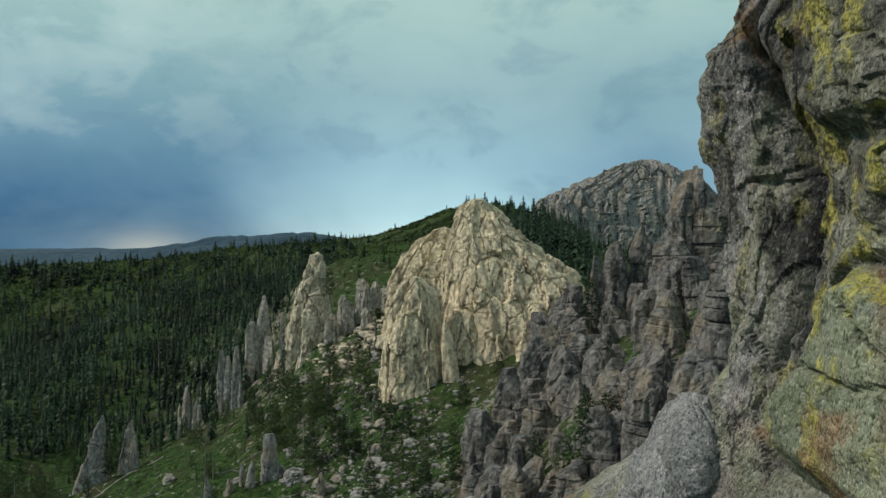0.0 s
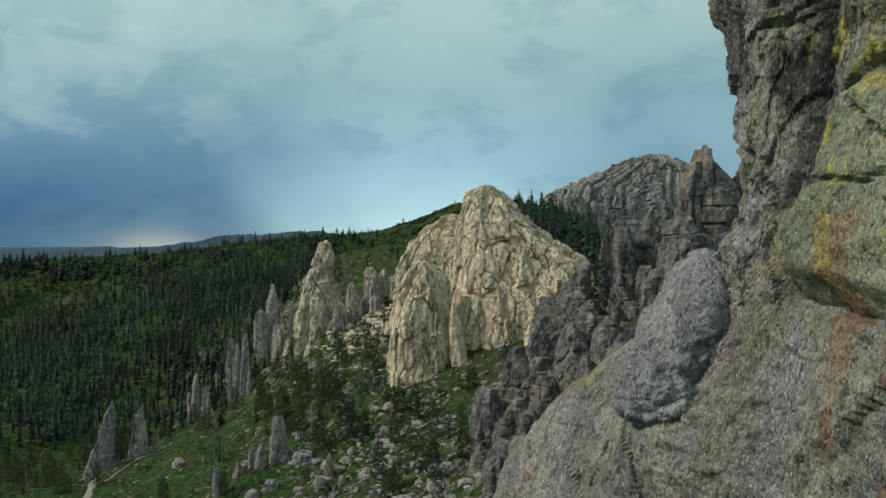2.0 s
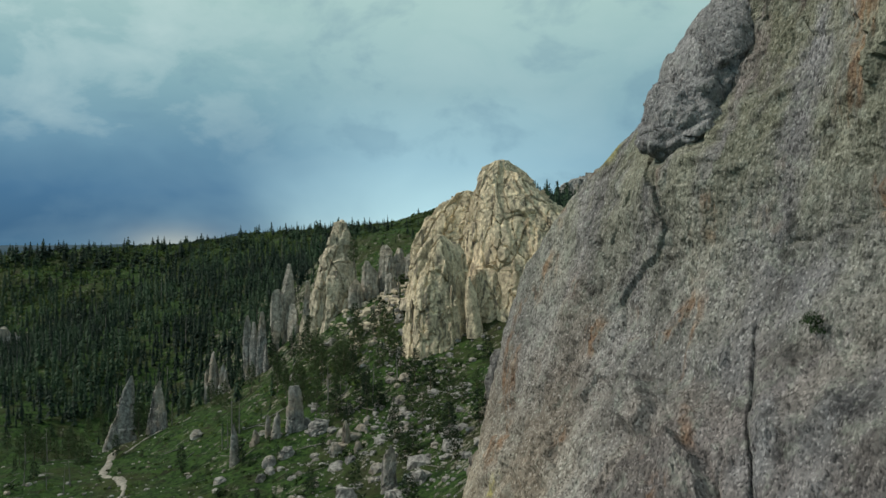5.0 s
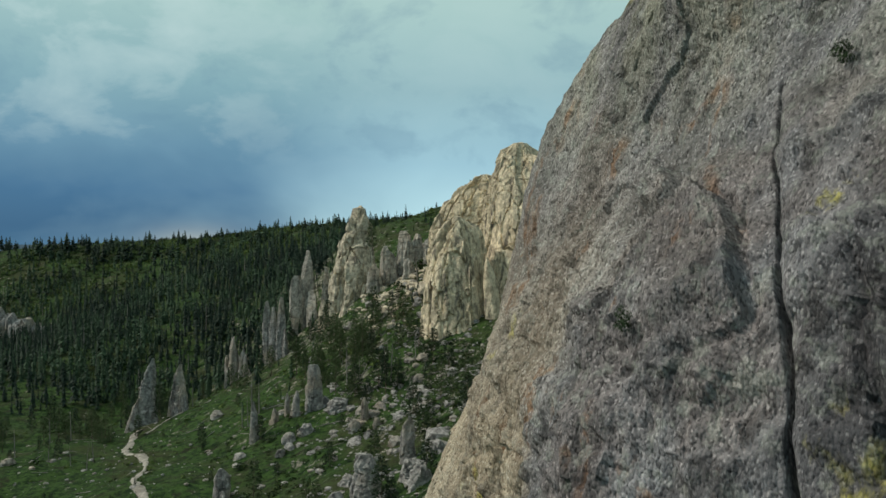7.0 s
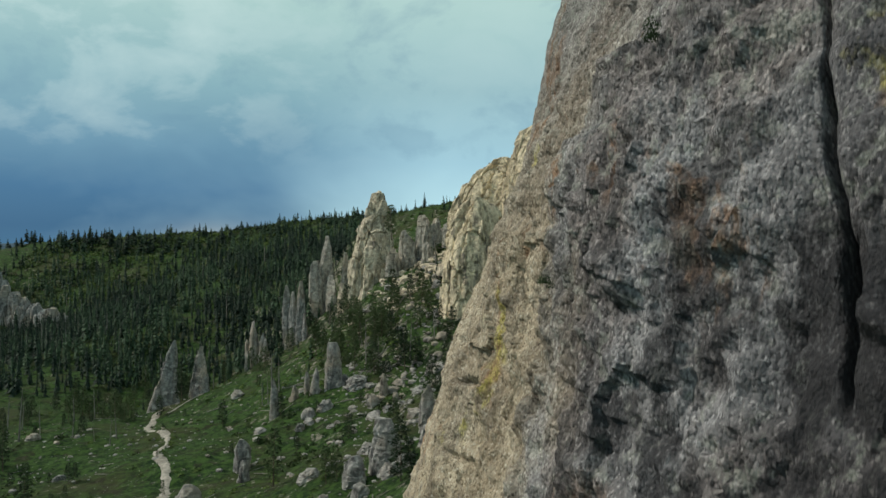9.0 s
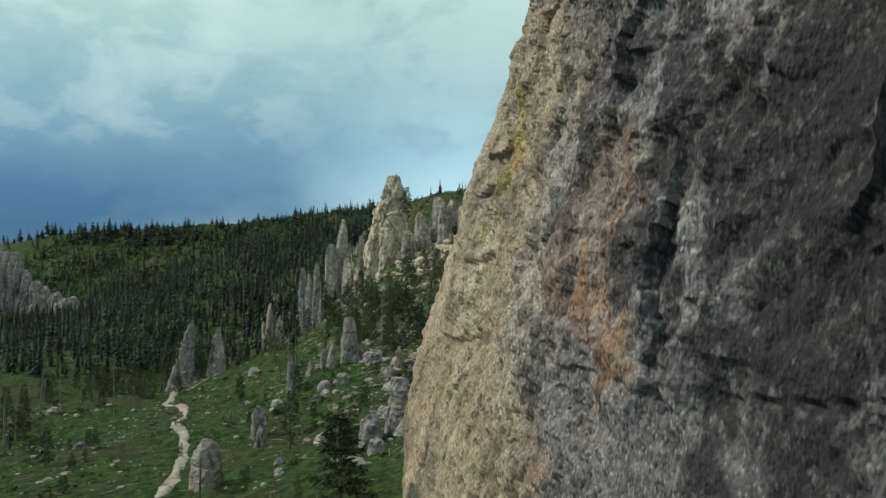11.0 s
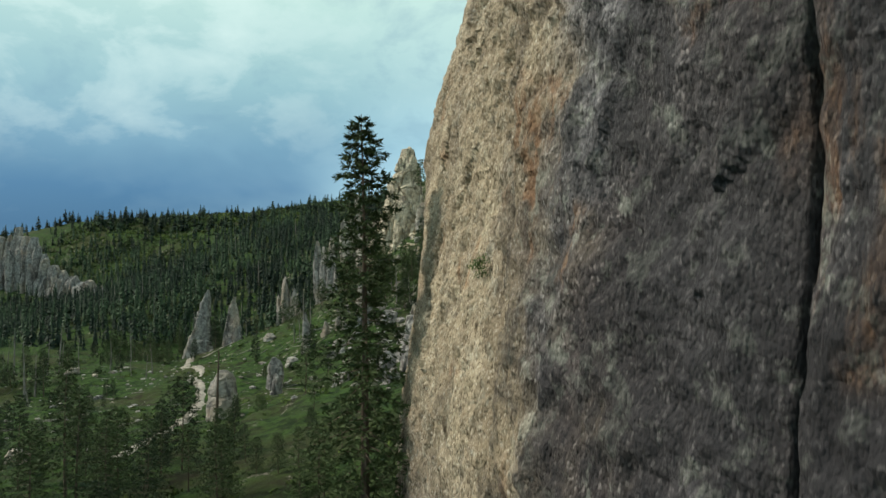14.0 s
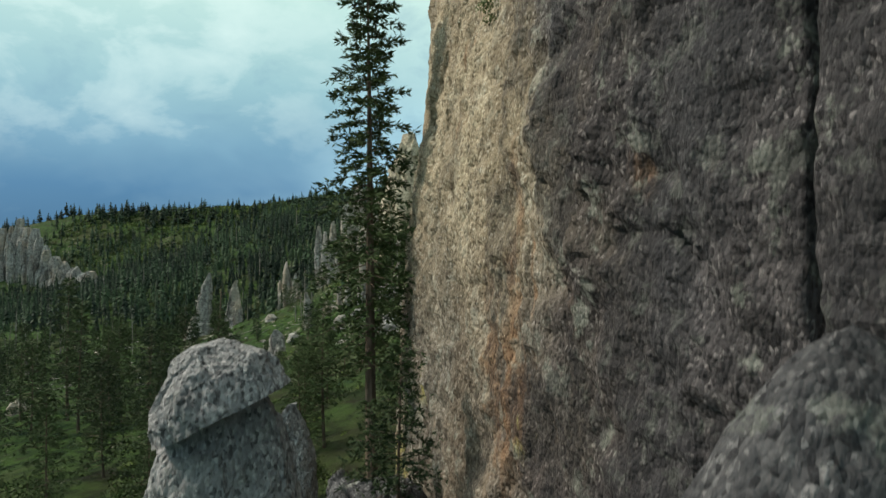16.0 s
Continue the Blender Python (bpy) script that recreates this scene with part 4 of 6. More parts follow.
def crag_mesh(name, rx, ry, h, mat, seed, nu=52, nv=46, taper=0.3, lean=(0, 0), sides=7, soft=14.0, ledges=3, cracks=5, joint=1.6, rough=1.0, top=0.8):
    """A jointed rock pillar: a convex block of steep faces and bevelled top, split by upright cracks and level joints. Base at the origin."""
    r = np.random.default_rng(seed)
    planes = []
    for i in range(sides):
        planes.append((2 * math.pi * (i + r.uniform(-0.32, 0.32)) / sides, r.uniform(0.84, 1.06), taper * r.uniform(0.35, 1.5)))
    for i in range(6):
        k, zt, rt = r.uniform(0.9, 3.4), r.uniform(top, 0.97), (1 - taper) * r.uniform(0.3, 0.85)
        planes.append((r.uniform(0, 6.283), rt + k * zt, k))
    th = np.linspace(0, 2 * math.pi, nu, endpoint=False)

    def radius(z):
        inv = np.zeros((len(z), nu))
        for phi, a, k in planes:
            c = np.cos(th - phi)[None]
            d_ = np.maximum(a - k * z, 0.004)[:, None]
            inv += np.where(c > 0.04, np.maximum(c, 0.04) / d_, 0) ** soft
        return (inv + 1e-9) ** (-1 / soft)

    z = np.linspace(0, 1, 200)
    thick = radius(z).mean(1)
    z1 = z[np.where(thick > 0.05)[0][-1]]
    lv = np.sort(r.uniform(0.22, 0.93, ledges)) * z1
    z = np.unique(np.concatenate([z1 * (1 - (1 - np.linspace(0, 1, nv)) ** 1.25)] + [v + np.array([-0.008, 0.0, 0.008]) for v in lv]))
    z = z[z <= z1 + 1e-6]
    nz = len(z)
    R = radius(z)
    zz, tt = np.meshgrid(z, th, indexing="ij")
    small = min(rx, ry)
    # upright cracks; the ribs between them stand out unevenly
    d = np.zeros_like(R)
    edges = np.sort(r.uniform(0, 2 * math.pi, cracks)) if cracks else np.zeros(0)
    for e_ in edges:
        wander = e_ + 0.16 * np.sin(zz * r.uniform(3, 8) + r.uniform(0, 6))
        a = np.abs((tt - wander + math.pi) % (2 * math.pi) - math.pi)
        lo, hi = sorted((r.uniform(-0.6, 0.5), r.uniform(0.4, 1.4)))
        d -= r.uniform(0.08, 0.2) * groove(a, 1.1 * 2 * math.pi / nu) * step(zz, lo, lo + 0.1) * (1 - step(zz, hi - 0.1, hi))
        d += r.uniform(-0.07, 0.07) * step((tt - wander + math.pi) % (2 * math.pi) - math.pi, -0.05, 0.05) * (1 - step(a, 0.9, 1.6))
    ox, oy = np.zeros(nz), np.zeros(nz)
    for v in lv:
        d -= r.uniform(0.05, 0.13) * groove(zz - v, 0.007) * (0.4 + 0.6 * step(np.sin(tt + r.uniform(0, 6)), -0.5, 0.5))
        up = z > v
        ox[up] += r.uniform(-0.10, 0.10)
        oy[up] += r.uniform(-0.10, 0.10)
        d[up] += r.uniform(-0.05, 0.03)
    R = np.maximum(R + d * np.clip(R, 0, 1), 0.02)
    X = (R * np.cos(th)[None] + ox[:, None]) * rx + lean[0] * h * zz
    Y = (R * np.sin(th)[None] + oy[:, None]) * ry + lean[1] * h * zz
    P = np.stack([X, Y, zz * h - 0.02 * h], 2)
    n = np.stack([np.cos(tt), np.sin(tt), 0.35 + 0 * tt], 2)
    q = P.reshape(-1, 3) + seed * 3.71
    warp = 0.4 * joint * np.stack([vnoise(q / joint / 1.4, seed + k) for k in (1, 2, 3)], 1)
    e_, pick = cells((q + warp) / np.array([joint, joint, 2.6 * joint]), seed)
    f = 0.10 * joint * ((pick - 0.5) * step(e_, 0, 0.12) - 0.5 * groove(e_, 0.07))
    f += 0.16 * joint * facets((q + warp) / np.array([joint, joint, 1.6 * joint]) * 0.8, seed + 15) + 0.05 * joint * facets(q / joint * 2.6, seed + 17)
    f += 0.06 * joint * fbm(q / joint * 1.4, 3, 0.6, seed + 4)
    lim = np.clip(np.repeat(R.mean(1) * small / joint, nu), 0.15, 1)
    Q = (P.reshape(-1, 3) + n.reshape(-1, 3) * (rough * f * lim)[:, None]).reshape(nz, nu, 3)
    tip = Q[-1].mean(0) + np.array([0, 0, 0.25 * thick[-1] * small])
    Q = np.concatenate([Q, (0.5 * Q[-1] + 0.5 * tip)[None], np.broadcast_to(tip, (1, nu, 3))], 0)
    return mesh_of(name, Q.reshape(-1, 3), grid_faces(nu, nz + 2, wrap=True), mat, smooth=False)


def massif_mesh(name, rows, mat, seed, nu=260, nv=150, ribs=22, relief=1.0, joint=1.8, breaks=4, origin=(0, 0, 0)):
    """A broad rock mass: rows of level, left x, right x, front y, back y; cracks run up it and close in towards the top, the ribs between are broken into slabs."""
    r = np.random.default_rng(seed)
    rows = np.array(rows, float)
    lo, hi = rows[0, 0], rows[-1, 0]
    v = 1 - (1 - np.linspace(0, 1, nv)) ** 1.15
    z = lo + (hi - lo) * v
    xl, xr, yf, yb = smooth_table(rows, z, 0.07 * (hi - lo))
    th = np.linspace(0, 2 * math.pi, nu, endpoint=False)
    c, s_ = -np.cos(th), -np.sin(th)
    c, s_ = np.sign(c) * np.abs(c) ** 0.85, np.sign(s_) * np.abs(s_) ** 0.75
    X = 0.5 * (xl + xr)[:, None] + 0.5 * (xr - xl)[:, None] * c[None]
    Y = 0.5 * (yf + yb)[:, None] + 0.5 * (yb - yf)[:, None] * s_[None]
    P = np.stack([X, Y, np.broadcast_to(z[:, None], X.shape)], 2)
    n = grid_normals(P)
    mid = np.stack([0.5 * (xl + xr), 0.5 * (yf + yb), z - 0.2 * (hi - lo)], 1)[:, None]
    n *= np.sign((n * (P - mid)).sum(2).mean())
    q = P.reshape(-1, 3)
    wob = fbm(np.stack([np.repeat(v * 5, nu), np.tile(th * 1.5, nv), q[:, 0] * 0 + seed], 1), 3, 0.5, seed).reshape(nv, nu)
    zz = np.broadcast_to(v[:, None], X.shape)
    ang = (np.broadcast_to(th[None], X.shape) + 0.05 * wob) % (2 * math.pi)
    edges = np.sort(np.concatenate([np.cumsum(r.uniform(0.4, 1.6, ribs))]))
    edges = edges / edges[-1] * 2 * math.pi
    k = np.clip(np.searchsorted(edges, ang.ravel()), 0, ribs - 1).reshape(ang.shape)
    left = np.concatenate([[0.0], edges[:-1]])
    span = (edges - left)[k]
    f = (ang - left[k]) / span
    width = np.clip(span / (2 * math.pi) * 2 * np.pi * 0.5 * (xr - xl)[:, None], 0.3, None)
    near = np.minimum(f, 1 - f) * span
    col = 2 * math.pi / nu
    strong = r.uniform(0.25, 1.0, ribs)
    lo_, hi_ = r.uniform(-0.8, 0.7, ribs)[k], r.uniform(0.3, 1.6, ribs)[k]
    d = 0.035 * np.minimum(width, 6.0) * (1 - (2 * f - 1) ** 2)
    d -= (0.15 + 0.9 * strong[k]) * relief * groove(near, 1.0 * col) * step(zz, lo_, lo_ + 0.1) * (1 - step(zz, hi_ - 0.1, hi_))
    # some ribs step back at their own levels
    off = r.uniform(-0.35, 0.35, ribs)[k] * relief
    for b_ in range(breaks):
        lv = r.uniform(0.08, 0.96, ribs)[k] + 0.03 * wob
        off = off - r.uniform(-0.3, 0.7, ribs)[k] * relief * step(zz, lv - 0.006, lv + 0.02)
        d -= 0.4 * relief * r.uniform(0.0, 1.0, ribs)[k] * groove(zz - lv, 0.005)
    d += off + 0.12 * breaks * relief
    # slabs, blocks and chips, each with a face of its own tilt
    warp = 0.5 * joint * np.stack([vnoise(q / joint / 1.6, seed + i) for i in (1, 2, 3)], 1)
    tilted = q + 0.7 * warp + np.stack([0.10 * q[:, 2], 0 * q[:, 2], 0 * q[:, 2]], 1)
    e0, p0 = cells(tilted / np.array([2.4 * joint, 2.4 * joint, 15.0 * joint]), seed + 30)
    g = 0.75 * joint * (p0 - 0.5) * step(e0, 0, 0.05) - 0.45 * joint * groove(e0, 0.03)
    g += 0.5 * joint * facets(tilted / np.array([3.0, 3.0, 11.0]) / joint, seed + 33)
    e_, pick = cells((q + warp) / np.array([joint, joint, 6.0 * joint]), seed)
    g += 0.12 * joint * ((pick - 0.5) * step(e_, 0, 0.10) - 0.3 * groove(e_, 0.06))
    g += 0.16 * joint * facets((q + warp) / np.array([joint, joint, 3.0 * joint]) * 0.8, seed + 15) + 0.035 * joint * facets(q / joint * 2.6, seed + 17)
    g += 0.05 * joint * fbm(q / joint * 1.2, 4, 0.6, seed + 4)
    lim = np.clip(0.5 * (xr - xl) / (4 * relief), 0.12, 1)[:, None] * np.clip((1.02 - v) / 0.06, 0.3, 1)[:, None]
    d = d + g.reshape(nv, nu)
    Q = P + n * ((d - d.mean()) * lim)[..., None]
    tip = Q[-1].mean(0) + np.array([0, 0, 0.12 * (xr[-1] - xl[-1])])
    Q = np.concatenate([Q, (0.5 * Q[-1] + 0.5 * tip)[None], np.broadcast_to(tip, (1, nu, 3))], 0) - np.array(origin)
    return mesh_of(name, Q.reshape(-1, 3), grid_faces(nu, nv + 2, wrap=True), mat, smooth=False)


def at(ob, x, y, z, rz=0.0):
    ob.matrix_basis = pose(x, y, z, 0, 0, rz)
    return ob


def formation(name, label, x, y, z, pieces, mat, group="", piece="pillar"):
    """A rock formation: an Empty at its base, with each pillar a part: (dx, dy, dz, rx, ry, h, options)."""
    base = tagged(at(new(name), x, y, z), label, "rock", group)
    for i, (px, py, pz, rx, ry, h, *opt) in enumerate(pieces):
        o = dict(opt[0]) if opt else {}
        rz = o.pop("rz", 0.0)
        nm = o.pop("name", piece)
        o.setdefault("joint", max(0.8, min(2.4, 0.42 * min(rx, ry))))
        me = crag_mesh(nm, rx, ry, h, mat, seed=abs(hash_of(x, y)) + 13 * i, **o)
        ob = part(nm, me, base)
        at(ob, px, py, pz, rz)
    return base


def hash_of(x, y):
    return int(x * 31 + y * 17) % 997


MED = dict(nu=64, nv=56)


def tiers(ox, oy, oz, base, rows, depth, **o):
    """Pieces for formation() from world places: x, y, half width, top level."""
    return [(x - ox, y - oy, base - oz, w, depth * w, t_ - base, dict(o)) for x, y, w, t_ in rows]


# the peak in the middle of the view, its glow coloured into the granite
PK = (8, 186, 24)
SLAB = dict(nu=64, nv=56, ledges=2, cracks=4, joint=1.4, rough=0.9, soft=9.0, top=0.7)
RIB = dict(nu=56, nv=52, ledges=3, cracks=4, joint=1.2, rough=0.8)
peak = formation("rock_peak", "large granite peak with vertical cracks, painted as if sunlit", *PK,
                 tiers(*PK, 18, ((8.5, 171.5, 3.0, 36), (14.4, 171.5, 3.4, 38), (20.5, 170.5, 3.2, 40), (25.0, 170.5, 3.2, 40), (30, 171, 3.4, 39)), 1.1, lean=(-0.03, 0.14), taper=0.45, **SLAB) +
                 tiers(*PK, 15, ((12.4, 167, 2.8, 31), (19.5, 166, 3.0, 34.5), (24, 165, 3.2, 34.5), (28.4, 165.5, 3.2, 34)), 1.2, lean=(-0.03, 0.10), taper=0.4, **RIB) +
                 tiers(*PK, 27, ((2.2, 170.6, 2.3, 42),), 0.6, lean=(-0.10, 0.16), taper=0.5, nu=40, nv=40, ledges=0, cracks=1, joint=1.0, rough=0.5), ROCK_PEAK_LIT, piece="slab")
part("summit", massif_mesh("summit", ((18, -1.5, 41, 170, 214), (30, -1.5, 41, 172, 214), (40, -0.5, 40, 175, 212), (47, 0, 38.5, 178.5, 210), (52, 0.2, 36, 181, 208), (55, 0.5, 32, 182.5, 207), (58, 0.8, 28, 184, 205), (62, 1.6, 22.5, 186, 203), (66, 2.8, 18.5, 188, 201), (69, 4.2, 15.8, 189.5, 199), (71.5, 6.0, 13.4, 191, 197), (73, 8.4, 11.4, 192.5, 195)),
                            ROCK_PEAK_LIT, 611, nu=340, nv=190, ribs=13, origin=PK), peak, "great dome of cracked slabs, painted as if sunlit")
part("buttress", massif_mesh("buttress", ((16, -15.5, 0, 168, 186), (35, -14.6, -0.4, 171, 186), (43, -13.2, -0.8, 173, 185), (47, -11.8, -1.6, 174, 184), (50, -9.8, -3.4, 175.5, 182), (52, -8.2, -6.2, 177, 180)),
                              ROCK_PEAK_LIT, 613, nu=150, nv=110, ribs=13, relief=0.9, joint=1.3, breaks=3, origin=PK), peak, "upright fins split by deep cracks")
part("shoulder", massif_mesh("shoulder", ((30, -18, 6, 197, 215), (48, -16.5, 6, 199, 214), (53, -14.5, 6, 200, 213), (57, -11.5, 5.5, 201, 212), (61, -8, 5, 202, 211), (64, -4, 4, 203, 209), (65.5, -1, 2, 204.5, 207)),
                              ROCK_PEAK_LIT, 617, nu=170, nv=100, ribs=16, relief=0.9, joint=1.3, breaks=7, origin=PK), peak, "broken blocks beside the dome")

# pinnacle group beside it
PN = (-43, 228, 16)
pinnacle = formation("rock_pinnacle", "blocky granite pinnacle above the trees, painted as if sunlit", *PN,
                     tiers(*PN, 50, ((-42.2, 233, 2.6, 58.6), (-40.6, 231.5, 2.0, 56.2), (-44.6, 231.5, 2.2, 55.2)), 1.0, taper=0.2, nu=48, nv=40, ledges=4, cracks=2, joint=1.1, soft=6.0) +
                     tiers(*PN, 12, ((-47.8, 231, 4.4, 47), (-44.5, 227.5, 4.6, 42), (-39.4, 229.5, 4.0, 46)), 1.0, lean=(0.04, 0.03), taper=0.35, **RIB) +
                     tiers(*PN, 12, ((-51, 219, 2.0, 28), (-48, 218, 1.9, 27), (-45, 218, 2.0, 26.5), (-42, 219, 1.7, 25)), 1.0, taper=0.25, nu=36, nv=32, ledges=3, cracks=3, joint=0.8), ROCK_PINNACLE_LIT)
part("tower", massif_mesh("tower", ((12, -51.5, -38.5, 224, 240), (30, -52.3, -37.8, 225, 240), (37, -51.8, -37.6, 226, 239), (44.5, -49.8, -37.6, 228, 238), (48, -47.6, -38, 229, 237.5), (50.5, -46, -38.3, 229.5, 237), (54, -45, -38.8, 230, 236), (55.5, -45, -39.4, 230.5, 236), (57.5, -44.4, -40, 231, 235)),
                           ROCK_PINNACLE_LIT, 619, nu=190, nv=120, ribs=7, relief=1.2, joint=1.9, breaks=8, origin=PN), pinnacle, "stacked rounded blocks")
formation("rock_spire", "split grey granite spire among dark pines", -62, 241, 12, [
    (0, 0, -2, 3.6, 3.0, 34, dict(MED, taper=0.5, ledges=3)), (-3.2, -2, -3, 3.0, 2.4, 26, dict(MED, taper=0.35)), (6.5, 0, 0, 2.4, 2.0, 26, dict(MED, taper=0.4)), (2.5, -3, -2, 2.6, 2.2, 20, MED)], ROCK_FAR)
formation("rock_spire", "thin grey granite fins below the pinnacle", -67, 226, 4, [
    (0, 0, -1, 2.0, 1.5, 25.5, dict(MED, taper=0.3)), (-3.0, 1, -1, 1.7, 1.3, 22), (-5.4, 2, -1, 1.8, 1.4, 24), (2, -2, -1, 1.2, 1.2, 15)], ROCK_GREY)
formation("rock_spire", "cluster of small dark granite needles", -84, 230, -4, [
    (0, 0, -1, 2.0, 1.6, 20), (3.2, -1, -1, 1.8, 1.4, 17), (-2.6, 1, -1, 1.3, 1.2, 14), (4.8, -3, 0, 1.2, 1.1, 13), (-1, -4, -1, 1.2, 1.0, 10), (6.5, -5, 0, 1.0, 1.0, 9)], ROCK_GREY)
formation("rock_spire", "leaning grey granite spire at the edge of the meadow", -100, 200, -9, [
    (0, 0, -1, 4.2, 3.2, 23.0, dict(MED, taper=0.68, lean=(0.11, 0), ledges=6, cracks=4, joint=1.3)), (-2.6, -1.5, -1, 2.4, 2.0, 10.5, dict(taper=0.5, lean=(0.1, 0)))], ROCK_GREY)
formation("rock_spire", "pair of short grey granite spires", -93.5, 205, -8, [
    (0, 0, -1, 2.6, 2.3, 18.5, dict(MED, taper=0.4, lean=(0.12, 0), ledges=4)), (3.0, -1, -1, 2.0, 1.8, 13, dict(taper=0.35)), (1.6, -3, -1, 1.6, 1.5, 7)], ROCK_GREY)

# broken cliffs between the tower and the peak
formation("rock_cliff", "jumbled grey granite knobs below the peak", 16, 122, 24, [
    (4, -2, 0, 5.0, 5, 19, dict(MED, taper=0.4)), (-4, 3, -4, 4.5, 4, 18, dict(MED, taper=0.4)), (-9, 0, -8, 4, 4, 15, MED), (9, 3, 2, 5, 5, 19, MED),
    (0, -9, -4, 4.2, 4, 15, MED), (-6, -7, -8, 3.6, 3.5, 13), (6, -9, 0, 3.5, 3.5, 14), (12, -8, 4, 4, 4, 13), (3, 8, 0, 5, 4, 21, MED), (-11, -7, -9, 3, 3, 9)], ROCK_SHADED)
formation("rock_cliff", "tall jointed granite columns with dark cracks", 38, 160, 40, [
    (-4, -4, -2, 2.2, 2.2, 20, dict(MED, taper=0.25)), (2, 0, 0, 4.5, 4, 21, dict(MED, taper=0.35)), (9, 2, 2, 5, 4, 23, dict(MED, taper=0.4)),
    (15, 0, 3, 5, 4, 22, MED), (-9, 2, -4, 4.5, 4, 15, MED), (-1, -9, -4, 3.5, 3.5, 14), (5, -10, -2, 4, 4, 14), (11, -9, 0, 4.4, 4, 15, MED)], ROCK_SHADED)
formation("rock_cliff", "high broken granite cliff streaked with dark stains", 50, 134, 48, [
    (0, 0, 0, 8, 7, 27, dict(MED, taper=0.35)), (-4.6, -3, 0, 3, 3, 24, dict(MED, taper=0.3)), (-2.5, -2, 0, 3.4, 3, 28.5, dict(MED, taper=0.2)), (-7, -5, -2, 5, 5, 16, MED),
    (9, 1, 2, 8, 7, 25, MED), (-9, -9, -6, 4.5, 4.5, 15, MED), (1, -10, -3, 6, 5, 16, MED)], ROCK_SHADED)
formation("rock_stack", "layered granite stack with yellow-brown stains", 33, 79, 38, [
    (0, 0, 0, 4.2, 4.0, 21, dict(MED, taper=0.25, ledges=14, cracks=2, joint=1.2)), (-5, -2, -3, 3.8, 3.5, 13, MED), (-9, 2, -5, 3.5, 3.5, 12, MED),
    (-2, -5, -5, 3.5, 3, 11, MED), (5, 1, 0, 5, 5, 21, MED), (-7, 8, -4, 4, 4, 14, MED), (-13, 5, -8, 3.5, 3.5, 10)], ROCK_SHADED)
formation("rock_outcrop", "rounded grey granite knob", 8, 64, 21, [(0, 0, 0, 4.0, 3.6, 15, dict(MED, taper=0.3)), (5, 2, 0, 3.4, 3, 13, MED), (10, 3, 2, 4, 3.4, 14, MED)], ROCK_SHADED)
# the bare dome on the skyline
dome = tagged(at(new("rock_dome"), 158, 562, 40), "broad bare granite dome on the skyline", "rock")
part("dome", massif_mesh("dome", ((40, 66, 232, 532, 596), (90, 74, 227, 536, 594), (104, 87, 217, 540, 592), (116, 116, 205, 545, 590), (125, 136, 190, 550, 588), (130, 151, 177, 556, 582), (132, 158, 169, 562, 575)),
                          ROCK_GREY, 621, nu=330, nv=130, ribs=46, relief=1.5, joint=4.0, breaks=2, origin=(158, 562, 40)), dome)
part("shoulder", massif_mesh("shoulder", ((40, 60, 108, 528, 560), (84, 66, 105, 532, 558), (96, 73, 102, 537, 555), (103, 82, 97, 542, 552)),
                              ROCK_GREY, 623, nu=130, nv=70, ribs=14, relief=1.3, joint=3.2, breaks=3, origin=(158, 562, 40)), dome)
# cliffs in the woods
WALLY = dict(nu=40, nv=40, taper=0.12, sides=6, ledges=2, cracks=3, joint=1.5, rough=0.8, top=0.86)
rw = np.random.default_rng(19)
columns = []
for cx in np.arange(-44.0, 60.0, 4.3):
    ht = float(np.interp(cx, [-44, -26, -14, -4, 5, 13, 20, 28, 36, 46, 60], [38, 42, 45, 43, 39, 35, 29, 22, 17, 15, 11])) * rw.uniform(0.74, 1.05)
    columns.append((cx + rw.uniform(-0.8, 0.8), float(np.interp(cx, [-44, 0, 60], [5, 3, -13])) + rw.uniform(-1.5, 1.5), 0, rw.uniform(2.3, 3.5), 5.0, ht, dict(WALLY, lean=(rw.uniform(-0.02, 0.02), 0.03))))
    columns.append((cx + rw.uniform(-1.5, 1.5), float(np.interp(cx, [-44, 0, 60], [0, -3, -17])) + rw.uniform(-1.5, 1.5), -2, rw.uniform(1.7, 2.8), 3.5, ht * rw.uniform(0.45, 0.85), WALLY))
formation("rock_cliff", "grey granite cliff of tall columns rising out of the woods", -306, 388, -8, columns, ROCK_GREY)
formation("rock_outcrop", "broken pale outcrop on the wooded slope", -26, 226, 36, [
    (0, 0, 0, 3.4, 3, 14, MED), (-5, -3, -3, 3, 2.6, 12, MED), (4, 1, 1, 2.6, 2.4, 12), (8, -2, 2, 2.2, 2, 10), (-9, -6, -6, 2.6, 2.4, 9), (2, -6, -3, 2.4, 2.4, 8), (11, 4, 3, 1.6, 1.6, 13)], ROCK_FAR)

# boulders resting on the shoulder of the tower
def loose(name, label, x, y, z, rx, ry, h, seed, mat, rot=(0, 0, 0), group="", **o):
    """A rounded boulder with its own joints; z is its foot."""
    o = dict(dict(nu=110, nv=90, taper=0.12, square=2.3, dome=(2.4, 0.5), under=0.45, joint=(rx * 1.1, ry * 1.1, h * 0.7), cut=0.05 * rx, block=0.06 * rx, rough=0.07 * rx), **o)
    ob = tagged(new(name, rock_mesh(name, rx, ry, h, mat, seed, **o)), label, "boulder", group)
    ob.matrix_basis = pose(x, y, z, *rot)
    return ob


